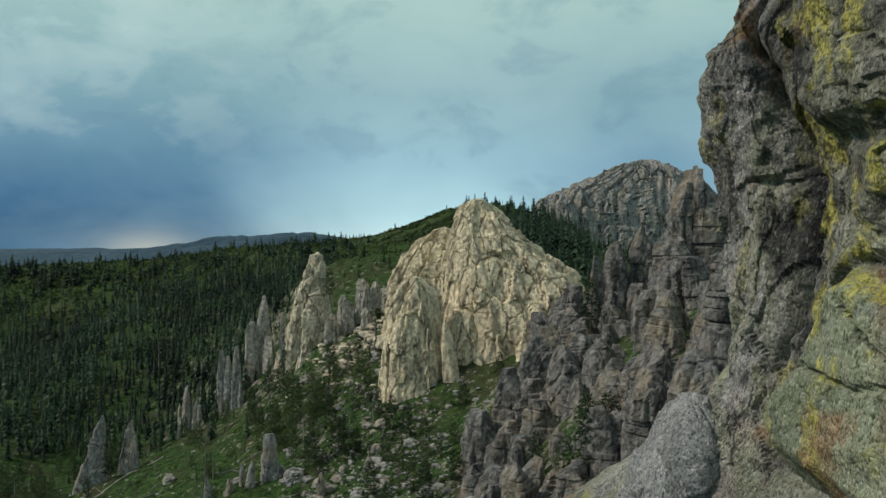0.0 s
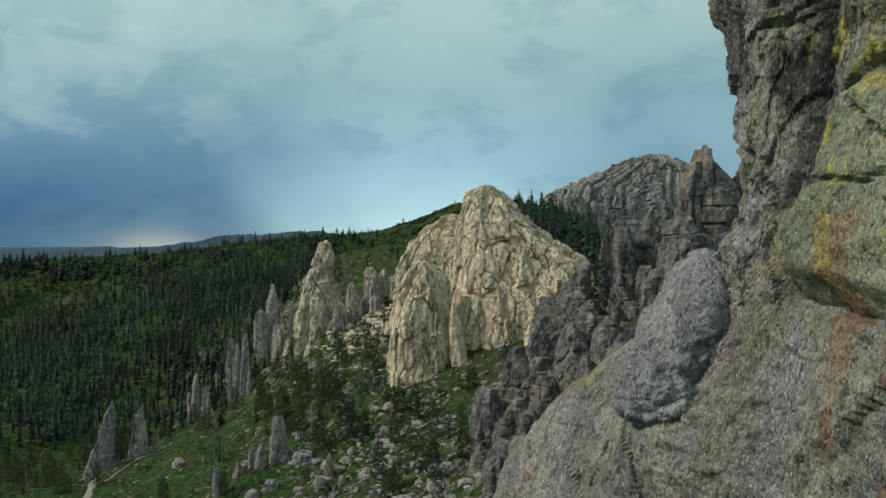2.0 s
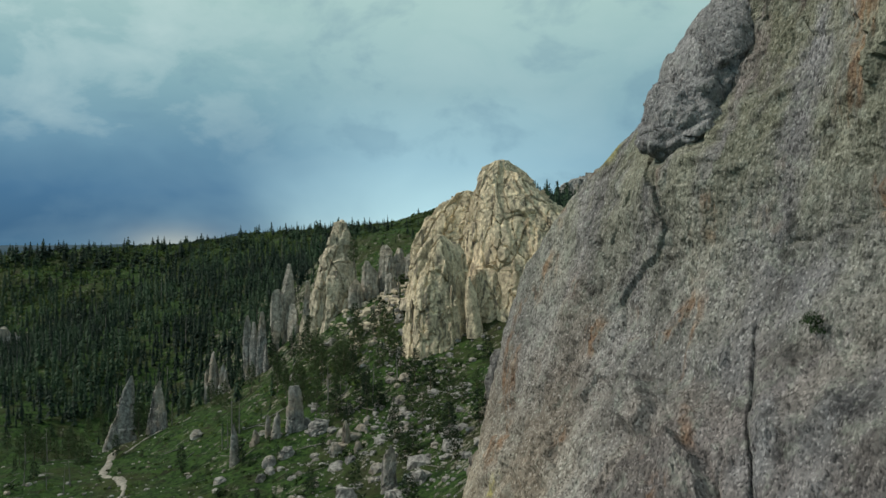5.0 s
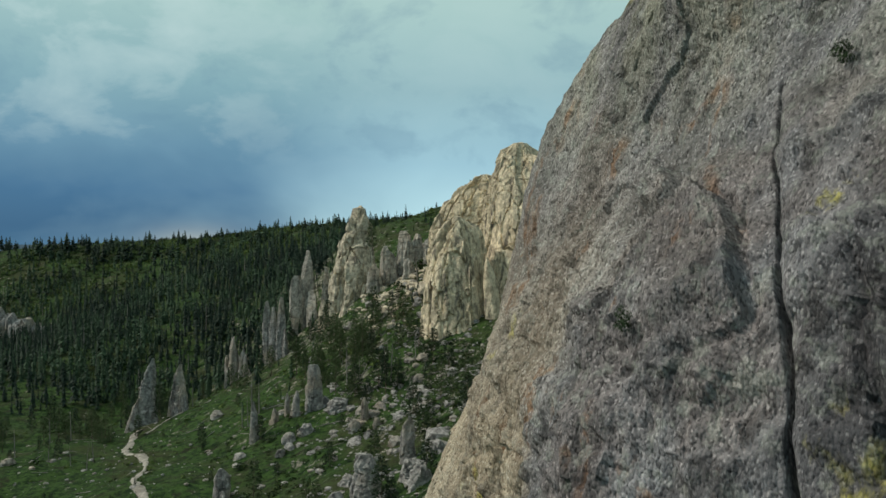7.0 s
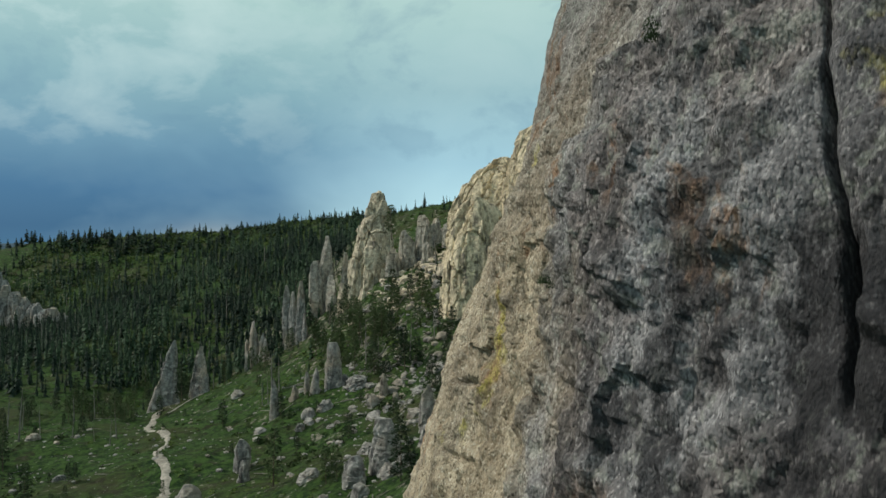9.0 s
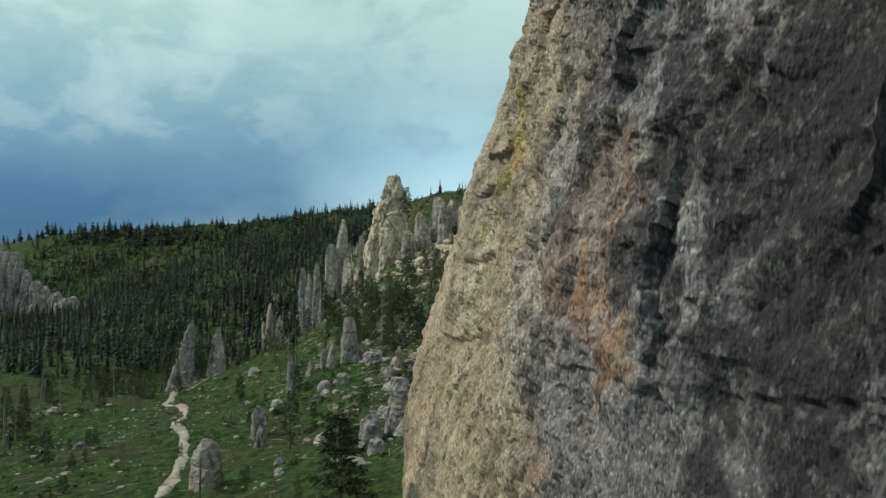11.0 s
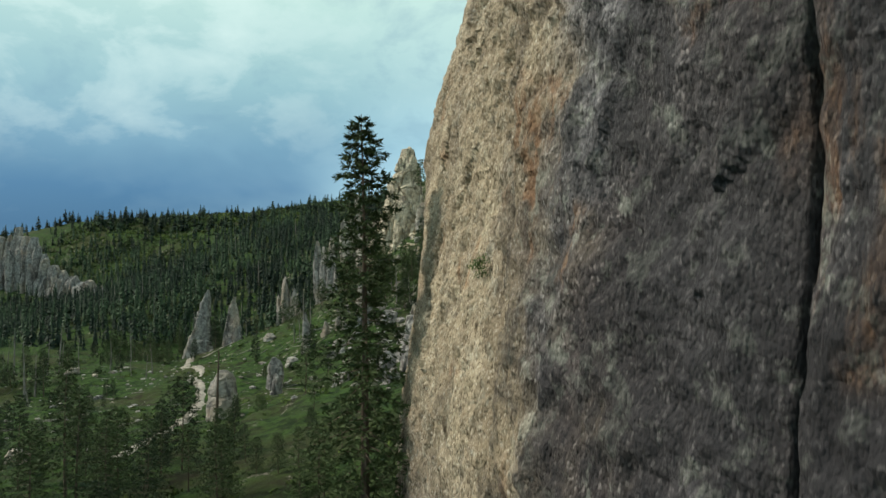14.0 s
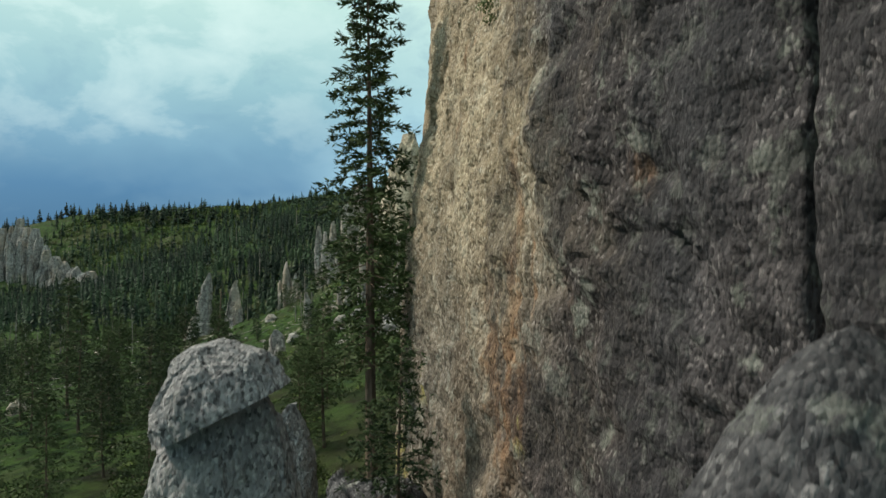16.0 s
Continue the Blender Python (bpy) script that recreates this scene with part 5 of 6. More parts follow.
loose("boulder", "pale grey speckled boulder resting on the shoulder of the tower", 5.8, 17.7, 51.9, 1.30, 1.35, 3.15, 77, ROCK_LOOSE, (0, 14, 20), taper=0.22, under=0.35, joint=(1.3, 1.3, 1.6), cut=0.06, block=0.12, rough=0.16)
loose("boulder", "lower grey boulder wedged on the shoulder of the tower", 5.2, 17.4, 50.7, 1.12, 1.2, 2.2, 79, ROCK_LOOSE, (0, 6, 60), under=0.55, joint=(0.9, 0.9, 1.1), cut=0.07, block=0.15, rough=0.2)

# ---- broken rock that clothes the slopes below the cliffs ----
PILLARS = [crag_mesh("rock_pillar", 3.3, 2.8, 9.0, ROCK_SHADED, 600 + i * 7, 50, 40, taper=0.2, sides=6, ledges=3, cracks=5, joint=1.1, lean=(0.06 * (i % 3 - 1), 0.04)) for i in range(8)]
PILLARS_PALE = [m_.copy() for m_ in PILLARS]
for m_ in PILLARS_PALE:
    m_.materials[0] = ROCK_GREY
rp = np.random.default_rng(71)
spots_done = []
tries = 0
while len(spots_done) < 120 and tries < 6000:
    tries += 1
    x, y = rp.uniform(-6, 64), rp.uniform(56, 178)
    if x < (y - 60) * -0.02 + 2 or x > 8 + 0.42 * y or (y > 128 and x < 24) or (y > 100 and x < 6) or any((x - a) ** 2 + (y - b_) ** 2 < 18 for a, b_ in spots_done) or rp.random() < 0.35 * (x < 10):
        continue
    spots_done.append((x, y))
    s_ = rp.uniform(0.55, 1.25)
    ob = tagged(new("rock_pillar", PILLARS[len(spots_done) % 8]), "jointed grey granite pillar on the broken slope", "rock", "slope pillars")
    ob.matrix_basis = pose(x, y, ground_z(x, y) - 1.6, 0, rp.normal(0, 5), rp.uniform(0, 360)) @ Matrix.Diagonal((s_ * rp.uniform(0.8, 1.4), s_, s_ * rp.uniform(0.55, 1.05), 1))


made = 0
while made < 18:
    x, y = rp.uniform(-62, -2), rp.uniform(118, 216)
    if x < -0.30 * y - 2 or (y < 150 and x < -34) or math.hypot(x - 8, y - 186) < 20:
        continue
    s_ = rp.uniform(0.22, 0.62)
    ob = tagged(new("rock_pillar", PILLARS_PALE[made % 8]), "small grey granite outcrop on the grassy slope", "rock", "slope outcrops")
    ob.matrix_basis = pose(x, y, ground_z(x, y) - 1.0, 0, rp.normal(0, 7), rp.uniform(0, 360)) @ Matrix.Diagonal((s_ * rp.uniform(0.7, 1.5), s_, s_ * rp.uniform(0.35, 0.8), 1))
    made += 1


def talus(seed, n, cx, cy, sx_, sy_, big=1.0):
    """A field of small loose stones as one joined mesh."""
    r = np.random.default_rng(seed)
    kinds_ = []
    for k in range(5):
        a = r.normal(size=(8, 3))
        ico = bmesh.new()
        bmesh.ops.create_icosphere(ico, subdivisions=1, radius=1.0)
        v = np.array([w.co[:] for w in ico.verts])
        f = np.array([[w.index for w in g.verts] for g in ico.faces])
        ico.free()
        v *= (1 + 0.25 * vnoise(v * 1.3 + k * 9, k))[:, None]
        v[:, 2] = np.clip(v[:, 2] * 0.7, -0.4, 0.62)
        kinds_.append(v[f].astype(np.float32))
    x, y = r.normal(cx, sx_, n), r.normal(cy, sy_, n)
    ok = (x < 12) & (y > 60)
    x, y = x[ok], y[ok]
    w = (0.08 + r.gamma(0.8, 0.32, len(x))) * big * 0.8
    return scatter(kinds_, x, y, land(x, y) + 0.05, w * r.uniform(0.6, 1.2, len(x)), w, seed)


# ---- boulders of the meadow ----
boulder_kinds = []
for i in range(7):
    boulder_kinds.append(rock_mesh("boulder", 1.0, 0.85, 1.15, ROCK_GREY, 300 + i * 11, 26, 18, taper=0.3, square=2.3, joint=(0.7, 0.7, 0.8), cut=0.06, block=0.14, rough=0.16))


def boulder(x, y, rx, ry, h, rz, kind, label="pale granite boulder lying in the grass", sink=0.15):
    ob = tagged(new("boulder", boulder_kinds[kind]), label, "boulder", "meadow boulders")
    ob.matrix_basis = pose(x, y, ground_z(x, y) - sink * h, 0, 0, rz) @ Matrix.Diagonal((rx, ry / 0.85, h, 1))
    return ob


def standing(x, y, w, h, label, **o):
    z = ground_z(x, y) - 0.4
    me = crag_mesh("standing_stone", w / 2, w * 0.45, h + 0.4, ROCK_GREY, hash_of(x, y), 44, 40, taper=o.pop("taper", 0.45), ledges=o.pop("ledges", 2), cracks=2, joint=0.32 * w, soft=8.0, **o)
    return tagged(at(new("standing_stone", me), x, y, z), label, "boulder", "standing stones")


standing(-47.3, 122.5, 3.4, 5.6, "stacked granite blocks standing in the meadow", taper=0.2, ledges=4)
standing(-44.4, 115.5, 2.4, 3.8, "upright grey boulder beside stacked blocks", taper=0.3)
standing(-40.6, 86.5, 4.6, 6.2, "large grey boulder beside the trail", taper=0.2)
standing(-51.2, 152, 2.5, 8.8, "slender leaning granite needle", taper=0.3)
standing(-48.5, 157.8, 2.4, 3.5, "short rounded granite stone")
standing(-46.1, 160.2, 1.9, 5.4, "small grey granite fin in the grass")
standing(-43.6, 157.6, 2.6, 6.0, "small pointed granite fin", lean=(0.1, 0))
standing(-39.4, 159.5, 4.3, 10.4, "stout granite needle among the pines", taper=0.3)
standing(-17.4, 97.8, 4.4, 7.4, "tall rounded grey boulder on the slope", taper=0.25, lean=(0.08, 0))
standing(-12.5, 112, 3.0, 7.5, "grey granite pillar with a square head", taper=0.3)
standing(-21.0, 95.5, 3.6, 4.0, "rough grey boulder on the slope", taper=0.3)
standing(-25.5, 146, 2.2, 5.0, "small granite pillar on the slope", taper=0.35)
for x, y, w, h, k in ((-41.6, 146.1, 3.8, 1.9, 0), (-38.7, 148.9, 4.2, 1.9, 1), (-27, 143.1, 3.6, 2.4, 2), (-33.5, 157, 6.0, 2.4, 3), (-41.6, 139.4, 2.4, 1.2, 4), (-31.3, 87.7, 2.0, 0.7, 5),
                      (-70.3, 179.2, 4.4, 1.6, 6), (-40.6, 142.5, 3.0, 1.0, 2), (-37, 160, 2.6, 2.4, 4), (-14, 96, 2.6, 2.2, 0), (-15.2, 92, 3.4, 1.6, 1), (-11, 101, 4, 2.4, 5), (-22, 140, 2.2, 2.0, 6), (-16, 150, 2.8, 2.6, 3),
                      (-18.5, 88, 2.8, 1.8, 3), (-24, 90, 1.8, 1.2, 2), (-9, 96, 3.6, 3.0, 4)):
    boulder(x, y, w / 2, w * 0.4, h, (x * 37) % 360, k)
rng = np.random.default_rng(4)
count = 0
while count < 120:
    x, y = rng.uniform(-125, 0), rng.uniform(62, 215)
    if count < 65:
        x, y = rng.normal(-20, 14), rng.normal(150, 34)
    z = ground_z(x, y)
    if z > 44 or x > 0 or math.hypot(x + 60, (y - 130) * 0.8) < 22 and rng.random() < 0.6:
        continue
    s = 0.22 + rng.gamma(1.3, 0.34)
    boulder(x, y, s * rng.uniform(0.8, 1.3), s * rng.uniform(0.7, 1.1), s * rng.uniform(0.5, 1.2), rng.uniform(0, 360), int(rng.integers(7)), sink=0.25)
    count += 1

# ---- trail ----


def trail(name, label, pts, width, seed):
    """A worn strip that follows the ground."""
    pts = np.array(pts, float)
    t = np.concatenate([[0], np.cumsum(np.hypot(*np.diff(pts, axis=0).T))])
    s = np.arange(0, t[-1], 0.7)
    c = spline([p[None] for p in pts], s, t)[0]
    d = np.gradient(c, axis=0)
    d /= np.linalg.norm(d, axis=1, keepdims=True)
    nrm = np.stack([-d[:, 1], d[:, 0]], 1)
    w = width * (1 + 0.45 * vnoise(np.stack([s / 4, s * 0, s * 0 + seed], 1), seed))
    us = np.linspace(-1, 1, 7)
    V = c[:, None] + nrm[:, None] * (us[None, :, None] * (w / 2)[:, None, None])
    V[:, 0] += nrm * 0.35 * vnoise(np.stack([s / 1.2, s * 0 + 3, s * 0], 1), seed)[:, None]
    V[:, -1] += nrm * 0.35 * vnoise(np.stack([s / 1.2, s * 0 + 8, s * 0], 1), seed)[:, None]
    Z = land(V[..., 0], V[..., 1]) + 0.22 - 0.3 * us[None] ** 2
    P = np.concatenate([V, Z[..., None]], 2)
    return tagged(new(name, mesh_of(name, P.reshape(-1, 3), grid_faces(7, len(s)), GRAVEL)), label, "trail", kind="structure")


trail("trail", "pale gravel footpath winding through the meadow", [(-38, 57), (-42.5, 66), (-44.8, 78), (-47.5, 90), (-52, 101), (-58.5, 116), (-62, 123), (-71, 137), (-76, 152), (-88, 166), (-94, 181), (-97, 190)], 1.8, 5)
trail("side_trail", "gravelly ground between the spires", [(-92, 184), (-90, 193), (-87, 200), (-82, 205)], 1.0, 9)

# ---- trees ----


def soup(tris):
    """Vertices and faces of loose triangles (n, 3, 3)."""
    t = np.asarray(tris, np.float32).reshape(-1, 3)
    return t, np.arange(len(t), dtype=np.int32).reshape(-1, 3)


def limb(p, q, ra, rb, sides=5):
    """A tapering round bar from p to q as triangles."""
    p, q = np.array(p, float), np.array(q, float)
    d = (q - p) / (np.linalg.norm(q - p) + 1e-9)
    u = np.cross(d, (0.3, 0.9, 0.31))
    u /= np.linalg.norm(u)
    v = np.cross(d, u)
    a = np.linspace(0, 2 * math.pi, sides, endpoint=False)
    ring = np.cos(a)[:, None] * u + np.sin(a)[:, None] * v
    A, B = p + ring * ra, q + ring * rb
    out = []
    for i in range(sides):
        j = (i + 1) % sides
        out += [(A[i], A[j], B[j]), (A[i], B[j], B[i])]
    return out


def far_conifer(seed, levels=12, arms=5):
    """A small conifer, 1 m high: whorls of drooping boughs, each two bent triangles."""
    r = np.random.default_rng(seed)
    tri = limb((0, 0, 0), (0, 0, 0.9), 0.012, 0.004, 3)
    lo = r.uniform(0.06, 0.2)
    for k in range(levels):
        f = k / (levels - 1)
        z = lo + (0.94 - lo) * f
        rad = (0.19 - 0.155 * f ** 1.1) * r.uniform(0.75, 1.2)
        a0 = r.uniform(0, 6.3)
        for i in range(arms):
            if r.random() < 0.08:
                continue
            a = a0 + 2 * math.pi * i / arms + r.uniform(-0.25, 0.25)
            c, s = math.cos(a), math.sin(a)
            L = rad * r.uniform(0.6, 1.3)
            w = L * 0.42
            z = lo + (0.94 - lo) * f + r.uniform(-0.03, 0.03)
            tip = (c * L, s * L, z - L * r.uniform(0.35, 0.75))
            m1 = (c * L * 0.55 - s * w, s * L * 0.55 + c * w, z - L * 0.28)
            m2 = (c * L * 0.55 + s * w, s * L * 0.55 - c * w, z - L * 0.28)
            root = (0, 0, z + 0.035)
            tri += [(root, m1, tip), (root, tip, m2)]
    tri += [((0.014, 0, 0.90), (-0.008, 0.012, 0.90), (0, 0, 1.0)), ((-0.008, -0.012, 0.90), (0.014, 0, 0.90), (0, 0, 1.0)), ((-0.008, 0.012, 0.9), (-0.008, -0.012, 0.9), (0, 0, 1.0))]
    return np.array(tri, np.float32)


def bush(seed, leaves=36):
    """A leafy clump about 1 m across: many small bent leaves."""
    r = np.random.default_rng(seed)
    d = r.normal(size=(leaves, 3))
    d /= np.linalg.norm(d, axis=1, keepdims=True)
    d[:, 2] = np.abs(d[:, 2])
    c = d * (0.28 + 0.24 * r.random((leaves, 1))) * np.array([1, 1, 1.1])
    u = r.normal(size=(leaves, 3))
    u /= np.linalg.norm(u, axis=1, keepdims=True)
    v = np.cross(u, d)
    k = 0.16
    return np.stack([c + u * k, c - u * k * 0.6 + v * k * 0.8, c - u * k * 0.6 - v * k * 0.8], 1).astype(np.float32)


def scatter(kinds, xs, ys, zs, hs, ws, seed):
    """Many copies of loose-triangle kinds, joined: place, height and width of each."""
    r = np.random.default_rng(seed)
    which = r.integers(len(kinds), size=len(xs))
    turn = r.uniform(0, 6.283, len(xs))
    parts = []
    for k, kind in enumerate(kinds):
        m = np.where(which == k)[0]
        if not len(m):
            continue
        c, s = np.cos(turn[m])[:, None, None], np.sin(turn[m])[:, None, None]
        x = kind[None, :, :, 0]
        y = kind[None, :, :, 1]
        z = kind[None, :, :, 2]
        w, h = ws[m][:, None, None], hs[m][:, None, None]
        parts.append(np.stack([(c * x - s * y) * w + xs[m][:, None, None], (s * x + c * y) * w + ys[m][:, None, None], z * h + zs[m][:, None, None]], -1).reshape(-1, 3, 3))
    return np.concatenate(parts, 0)


def lattice(x0, x1, y0, y1, step_, seed):
    r = np.random.default_rng(seed)
    x, y = np.meshgrid(np.arange(x0, x1, step_), np.arange(y0, y1, step_))
    x = x.ravel() + r.uniform(-0.5, 0.5, x.size) * step_
    y = y.ravel() + r.uniform(-0.5, 0.5, y.size) * step_
    return x, y, r


def seen_wedge(x, y, pad=12):
    """Inside the fan of ground that the walk can show."""
    a = np.degrees(np.arctan2(-x, y))
    return (a > -34) & (a < 42) & (y > 5)


def wood_density(x, y):
    """How thick the conifers stand."""
    p = np.stack([x, y, x * 0], 1)
    n = fbm(p / 40, 3, 0.5, 21)
    edge = 222 + 18 * n - 0.10 * np.clip(x + 100, -200, 0) * -1
    left = step(y, edge, edge + 22) * (1 - step(x, -66, -40))
    back = step(y, 246, 270) * step(x, -66, -40) * 0.12
    slope = step(x, 16, 26) * step(y, 205, 225) * (1 - step(x / y, 0.19, 0.22)) * 0.9
    hang = 0.16 * step(y, 168, 190) * (1 - step(y, 240, 250)) * step(x, -75, -60) * (1 - step(x, -22, -12))
    d = np.maximum.reduce([left, back, slope, hang])
    return d * np.clip(0.85 + 0.6 * n, 0.25, 1)


def clear_of_rocks(x, y):
    ok = np.ones(len(x), bool)
    for cx, cy, r in ((8, 186, 24), (-43, 231, 8), (-62, 241, 4), (-67, 226, 3), (-84, 230, 4), (-100, 200, 6), (-93, 205, 4), (-306, 392, 20), (-285, 386, 16), (-262, 380, 10), (-340, 392, 16), (160, 562, 34), (110, 562, 20), (196, 562, 24), (38, 160, 14), (50, 134, 14)):
        ok &= np.hypot(x - cx, y - cy) > r
    return ok


conifers = [far_conifer(i) for i in range(8)]
x, y, r = lattice(-470, 150, 160, 660, 3.4, 2)
keep = (r.random(len(x)) < wood_density(x, y) * np.interp(y, [370, 470], [1.0, 0.2])) & seen_wedge(x, y) & clear_of_rocks(x, y)
x, y = x[keep], y[keep]
h = (4.5 + 7.5 * r.random(len(x)) ** 1.4) * np.where(y > 500, 0.45 + 0.65 * r.random(len(x)) ** 2, 1.0) * np.where((x > -66) & (x < 14), 0.35 + 0.4 * r.random(len(x)) ** 2, np.where(x > 14, 0.8 + 0.7 * r.random(len(x)), 1.0))
tv, tf = soup(scatter(conifers, x, y, land(x, y) - 0.3, h, h * r.uniform(0.6, 1.05, len(x)) * np.where(y > 470, 2.0, 1.0), 3))
tagged(new("forest", mesh_of("forest", tv, tf, NEEDLES, smooth=False)), "dense dark spruce and pine forest on the hillside", "forest", kind="stuff")

# bare trunks that show between them
x2, y2, r = lattice(-330, -60, 215, 420, 9.5, 12)
keep = (r.random(len(x2)) < wood_density(x2, y2) * 0.2) & seen_wedge(x2, y2) & clear_of_rocks(x2, y2)
x2, y2 = x2[keep], y2[keep]
pole = np.array(limb((0, 0, 0), (0.01, 0.0, 1), 0.016, 0.004, 4) + limb((0, 0, 0.5), (0.07, 0.02, 0.56), 0.004, 0.001, 3) + limb((0, 0, 0.7), (-0.06, 0.03, 0.75), 0.004, 0.001, 3), np.float32)
h = r.uniform(8, 13.5, len(x2))
tv, tf = soup(scatter([pole], x2, y2, land(x2, y2) - 0.3, h, h, 5))
tagged(new("bare_trunks", mesh_of("bare_trunks", tv, tf, DEADWOOD, smooth=False)), "bare grey dead trunks standing in the forest", "trees", kind="stuff")

# leafy scrub on the ridge and the upper hill
bushes = [bush(i) for i in range(5)]
x, y, r = lattice(-330, 60, 192, 640, 3.4, 6)
p = np.stack([x, y, x * 0], 1)
dens = np.maximum(step(x, -75, -50) * np.maximum(step(y, 226, 244), step(x, -42, -36) * step(y, 192, 206)) * (1 - step(x, 8, 20)) * 0.85, step(y, 370, 450) * 0.95 + step(y, 300, 370) * 0.2) * np.clip(0.7 + 0.9 * fbm(p / 30, 3, 0.5, 77), 0.05, 1)
keep = (r.random(len(x)) < dens) & seen_wedge(x, y) & clear_of_rocks(x, y)
x, y = x[keep], y[keep]
w = r.uniform(2.0, 4.6, len(x)) * np.where((x > -75) & (y < 330), 0.55, 1.0)
tv, tf = soup(scatter(bushes, x, y, land(x, y) - 0.4, w * r.uniform(0.7, 1.2, len(x)), w, 7))
tagged(new("scrub", mesh_of("scrub", tv, tf, LEAVES, smooth=False)), "bright green leafy scrub along the ridge", "shrubs", kind="stuff")
# low bushes and tufts of the meadow and the rocky slope
x, y, r = lattice(-135, 14, 28, 235, 2.3, 16)
p = np.stack([x, y, x * 0], 1)
dens = np.clip(0.16 + 0.55 * fbm(p / 16, 3, 0.5, 78), 0.02, 0.7) * np.where((y > 120) & (x > -60), 3.0, 1.3)
keep = (r.random(len(x)) < dens) & seen_wedge(x, y) & clear_of_rocks(x, y)
x, y = x[keep], y[keep]
w = (r.gamma(2.0, 0.28, len(x)) + 0.3) * np.where((y > 120) & (x > -60), 1.5, 1.0)
tv, tf = soup(scatter(bushes, x, y, land(x, y) - 0.1, w * r.uniform(0.5, 1.0, len(x)), w, 17))
tagged(new("meadow_bushes", mesh_of("meadow_bushes", tv, tf, LEAVES, smooth=False)), "low green bushes and tufts in the meadow", "shrubs", kind="stuff")


def conifer_tree(seed, height, width, bare, label, boughs=90, sprays=9, needle=0.16, droop=0.35, mat=NEEDLES_LIT, name="pine_tree", taper=0.72, tuft=0.25, loose_=0.05, tips=7):
    """A conifer near enough to show its boughs: trunk, and a crown of boughs with needle sprays."""
    r = np.random.default_rng(seed)
    base = tagged(new(name), label, "tree")
    n = 12
    zs = np.linspace(-0.4, height, n)
    bend = np.stack([0.012 * height * np.sin(zs / height * 3 + seed), 0.012 * height * np.cos(zs / height * 2.4 + seed * 2)], 1)
    bend -= bend[0]
    rad = 0.0125 * height * (1 - 0.94 * (zs + 0.4) / (height + 0.4))
    tr = []
    for i in range(n - 1):
        tr += limb((*bend[i], zs[i]), (*bend[i + 1], zs[i + 1]), rad[i], rad[i + 1], 7)
    crown = []
    for b_ in range(boughs):
        f = ((b_ + r.random()) / boughs) ** 0.9
        z = bare * height + (1 - bare) * height * f * 0.985
        L = width * (1.0 - f) ** taper * r.uniform(0.38, 1.22) * (0.62 + 0.38 * min(1, f * 5)) + 0.07 * width
        a = b_ * 2.39996 + r.uniform(-0.4, 0.4)
        o = np.array([np.interp(z, zs, bend[:, 0]), np.interp(z, zs, bend[:, 1]), z])
        up = 0.35 * f - 0.18
        end = o + np.array([math.cos(a) * L, math.sin(a) * L, L * (up - droop * (1 - f) * 0.5)])
        tr += limb(o, end, 0.011 * L + 0.004, 0.003, 3)
        k = max(3, int(sprays * (0.35 + L / width)))
        for s_ in range(k):
            g = tuft + (1.03 - tuft) * (s_ + r.random()) / k
            c = o + (end - o) * g + r.normal(size=3) * (loose_, loose_, 0.6 * loose_) * (0.6 + L)
            c[2] += -0.10 * L * g * g
            side = np.array([-math.sin(a), math.cos(a), 0]) * r.choice((-1, 1))
            for q in range(tips):
                dirv = side * r.uniform(0.2, 1.0) + np.array([math.cos(a), math.sin(a), 0]) * r.uniform(0.1, 0.9) + np.array([0, 0, r.uniform(-0.55, 0.5)])
                dirv /= np.linalg.norm(dirv)
                wv = np.cross(dirv, r.normal(size=3))
                wv /= np.linalg.norm(wv)
                ln = needle * r.uniform(0.8, 1.8)
                wd = needle * r.uniform(0.10, 0.2)
                crown += [(c - wv * wd * 0.3, c + dirv * ln * 0.55 + wv * wd, c + dirv * ln), (c - wv * wd * 0.3, c + dirv * ln, c + dirv * ln * 0.5 - wv * wd)]
                side = -side
    part("trunk", mesh_of("trunk", *soup(tr), BARK), base)
    part("crown", mesh_of("crown", *soup(crown), mat, smooth=False), base)
    return base


def place_tree(kind, x, y, s=1.0, rz=0.0, dz=-0.1):
    return copy_thing(kind, pose(x, y, ground_z(x, y) + dz, 0, 0, rz) @ Matrix.Scale(s, 4))


# the tall spruce against the tower
spruce = conifer_tree(5, 15.6, 1.7, 0.20, "tall slender spruce with ragged drooping boughs", boughs=160, sprays=22, needle=0.17, droop=0.5, name="spruce_tree", taper=0.5, tips=5, mat=SPRUCE)
spruce.matrix_basis = pose(-5.54, 19.6, 12.75, 0, -1.6) @ pose(0, 0, 0, 0, 0, 30)
# pines below the camera and across the meadow
AIRY = dict(mat=SPRUCE, boughs=60, sprays=14, needle=0.17, droop=0.15, tuft=0.38, loose_=0.09)
kinds = [conifer_tree(11, 8.0, 1.75, 0.16, "young green pine with open boughs below the cliffs", taper=0.6, **AIRY),
         conifer_tree(12, 7.0, 2.0, 0.12, "bushy young pine among boulders", taper=0.5, **dict(AIRY, boughs=74)),
         conifer_tree(13, 9.5, 1.6, 0.30, "narrow pine with a bare lower trunk", taper=0.6, **AIRY)]
KIND_HEIGHT = (8.0, 7.0, 9.5)
SPARE = dict(mat=SPRUCE, boughs=46, sprays=6, needle=0.46, droop=0.15, tuft=0.38, loose_=0.09, tips=4)
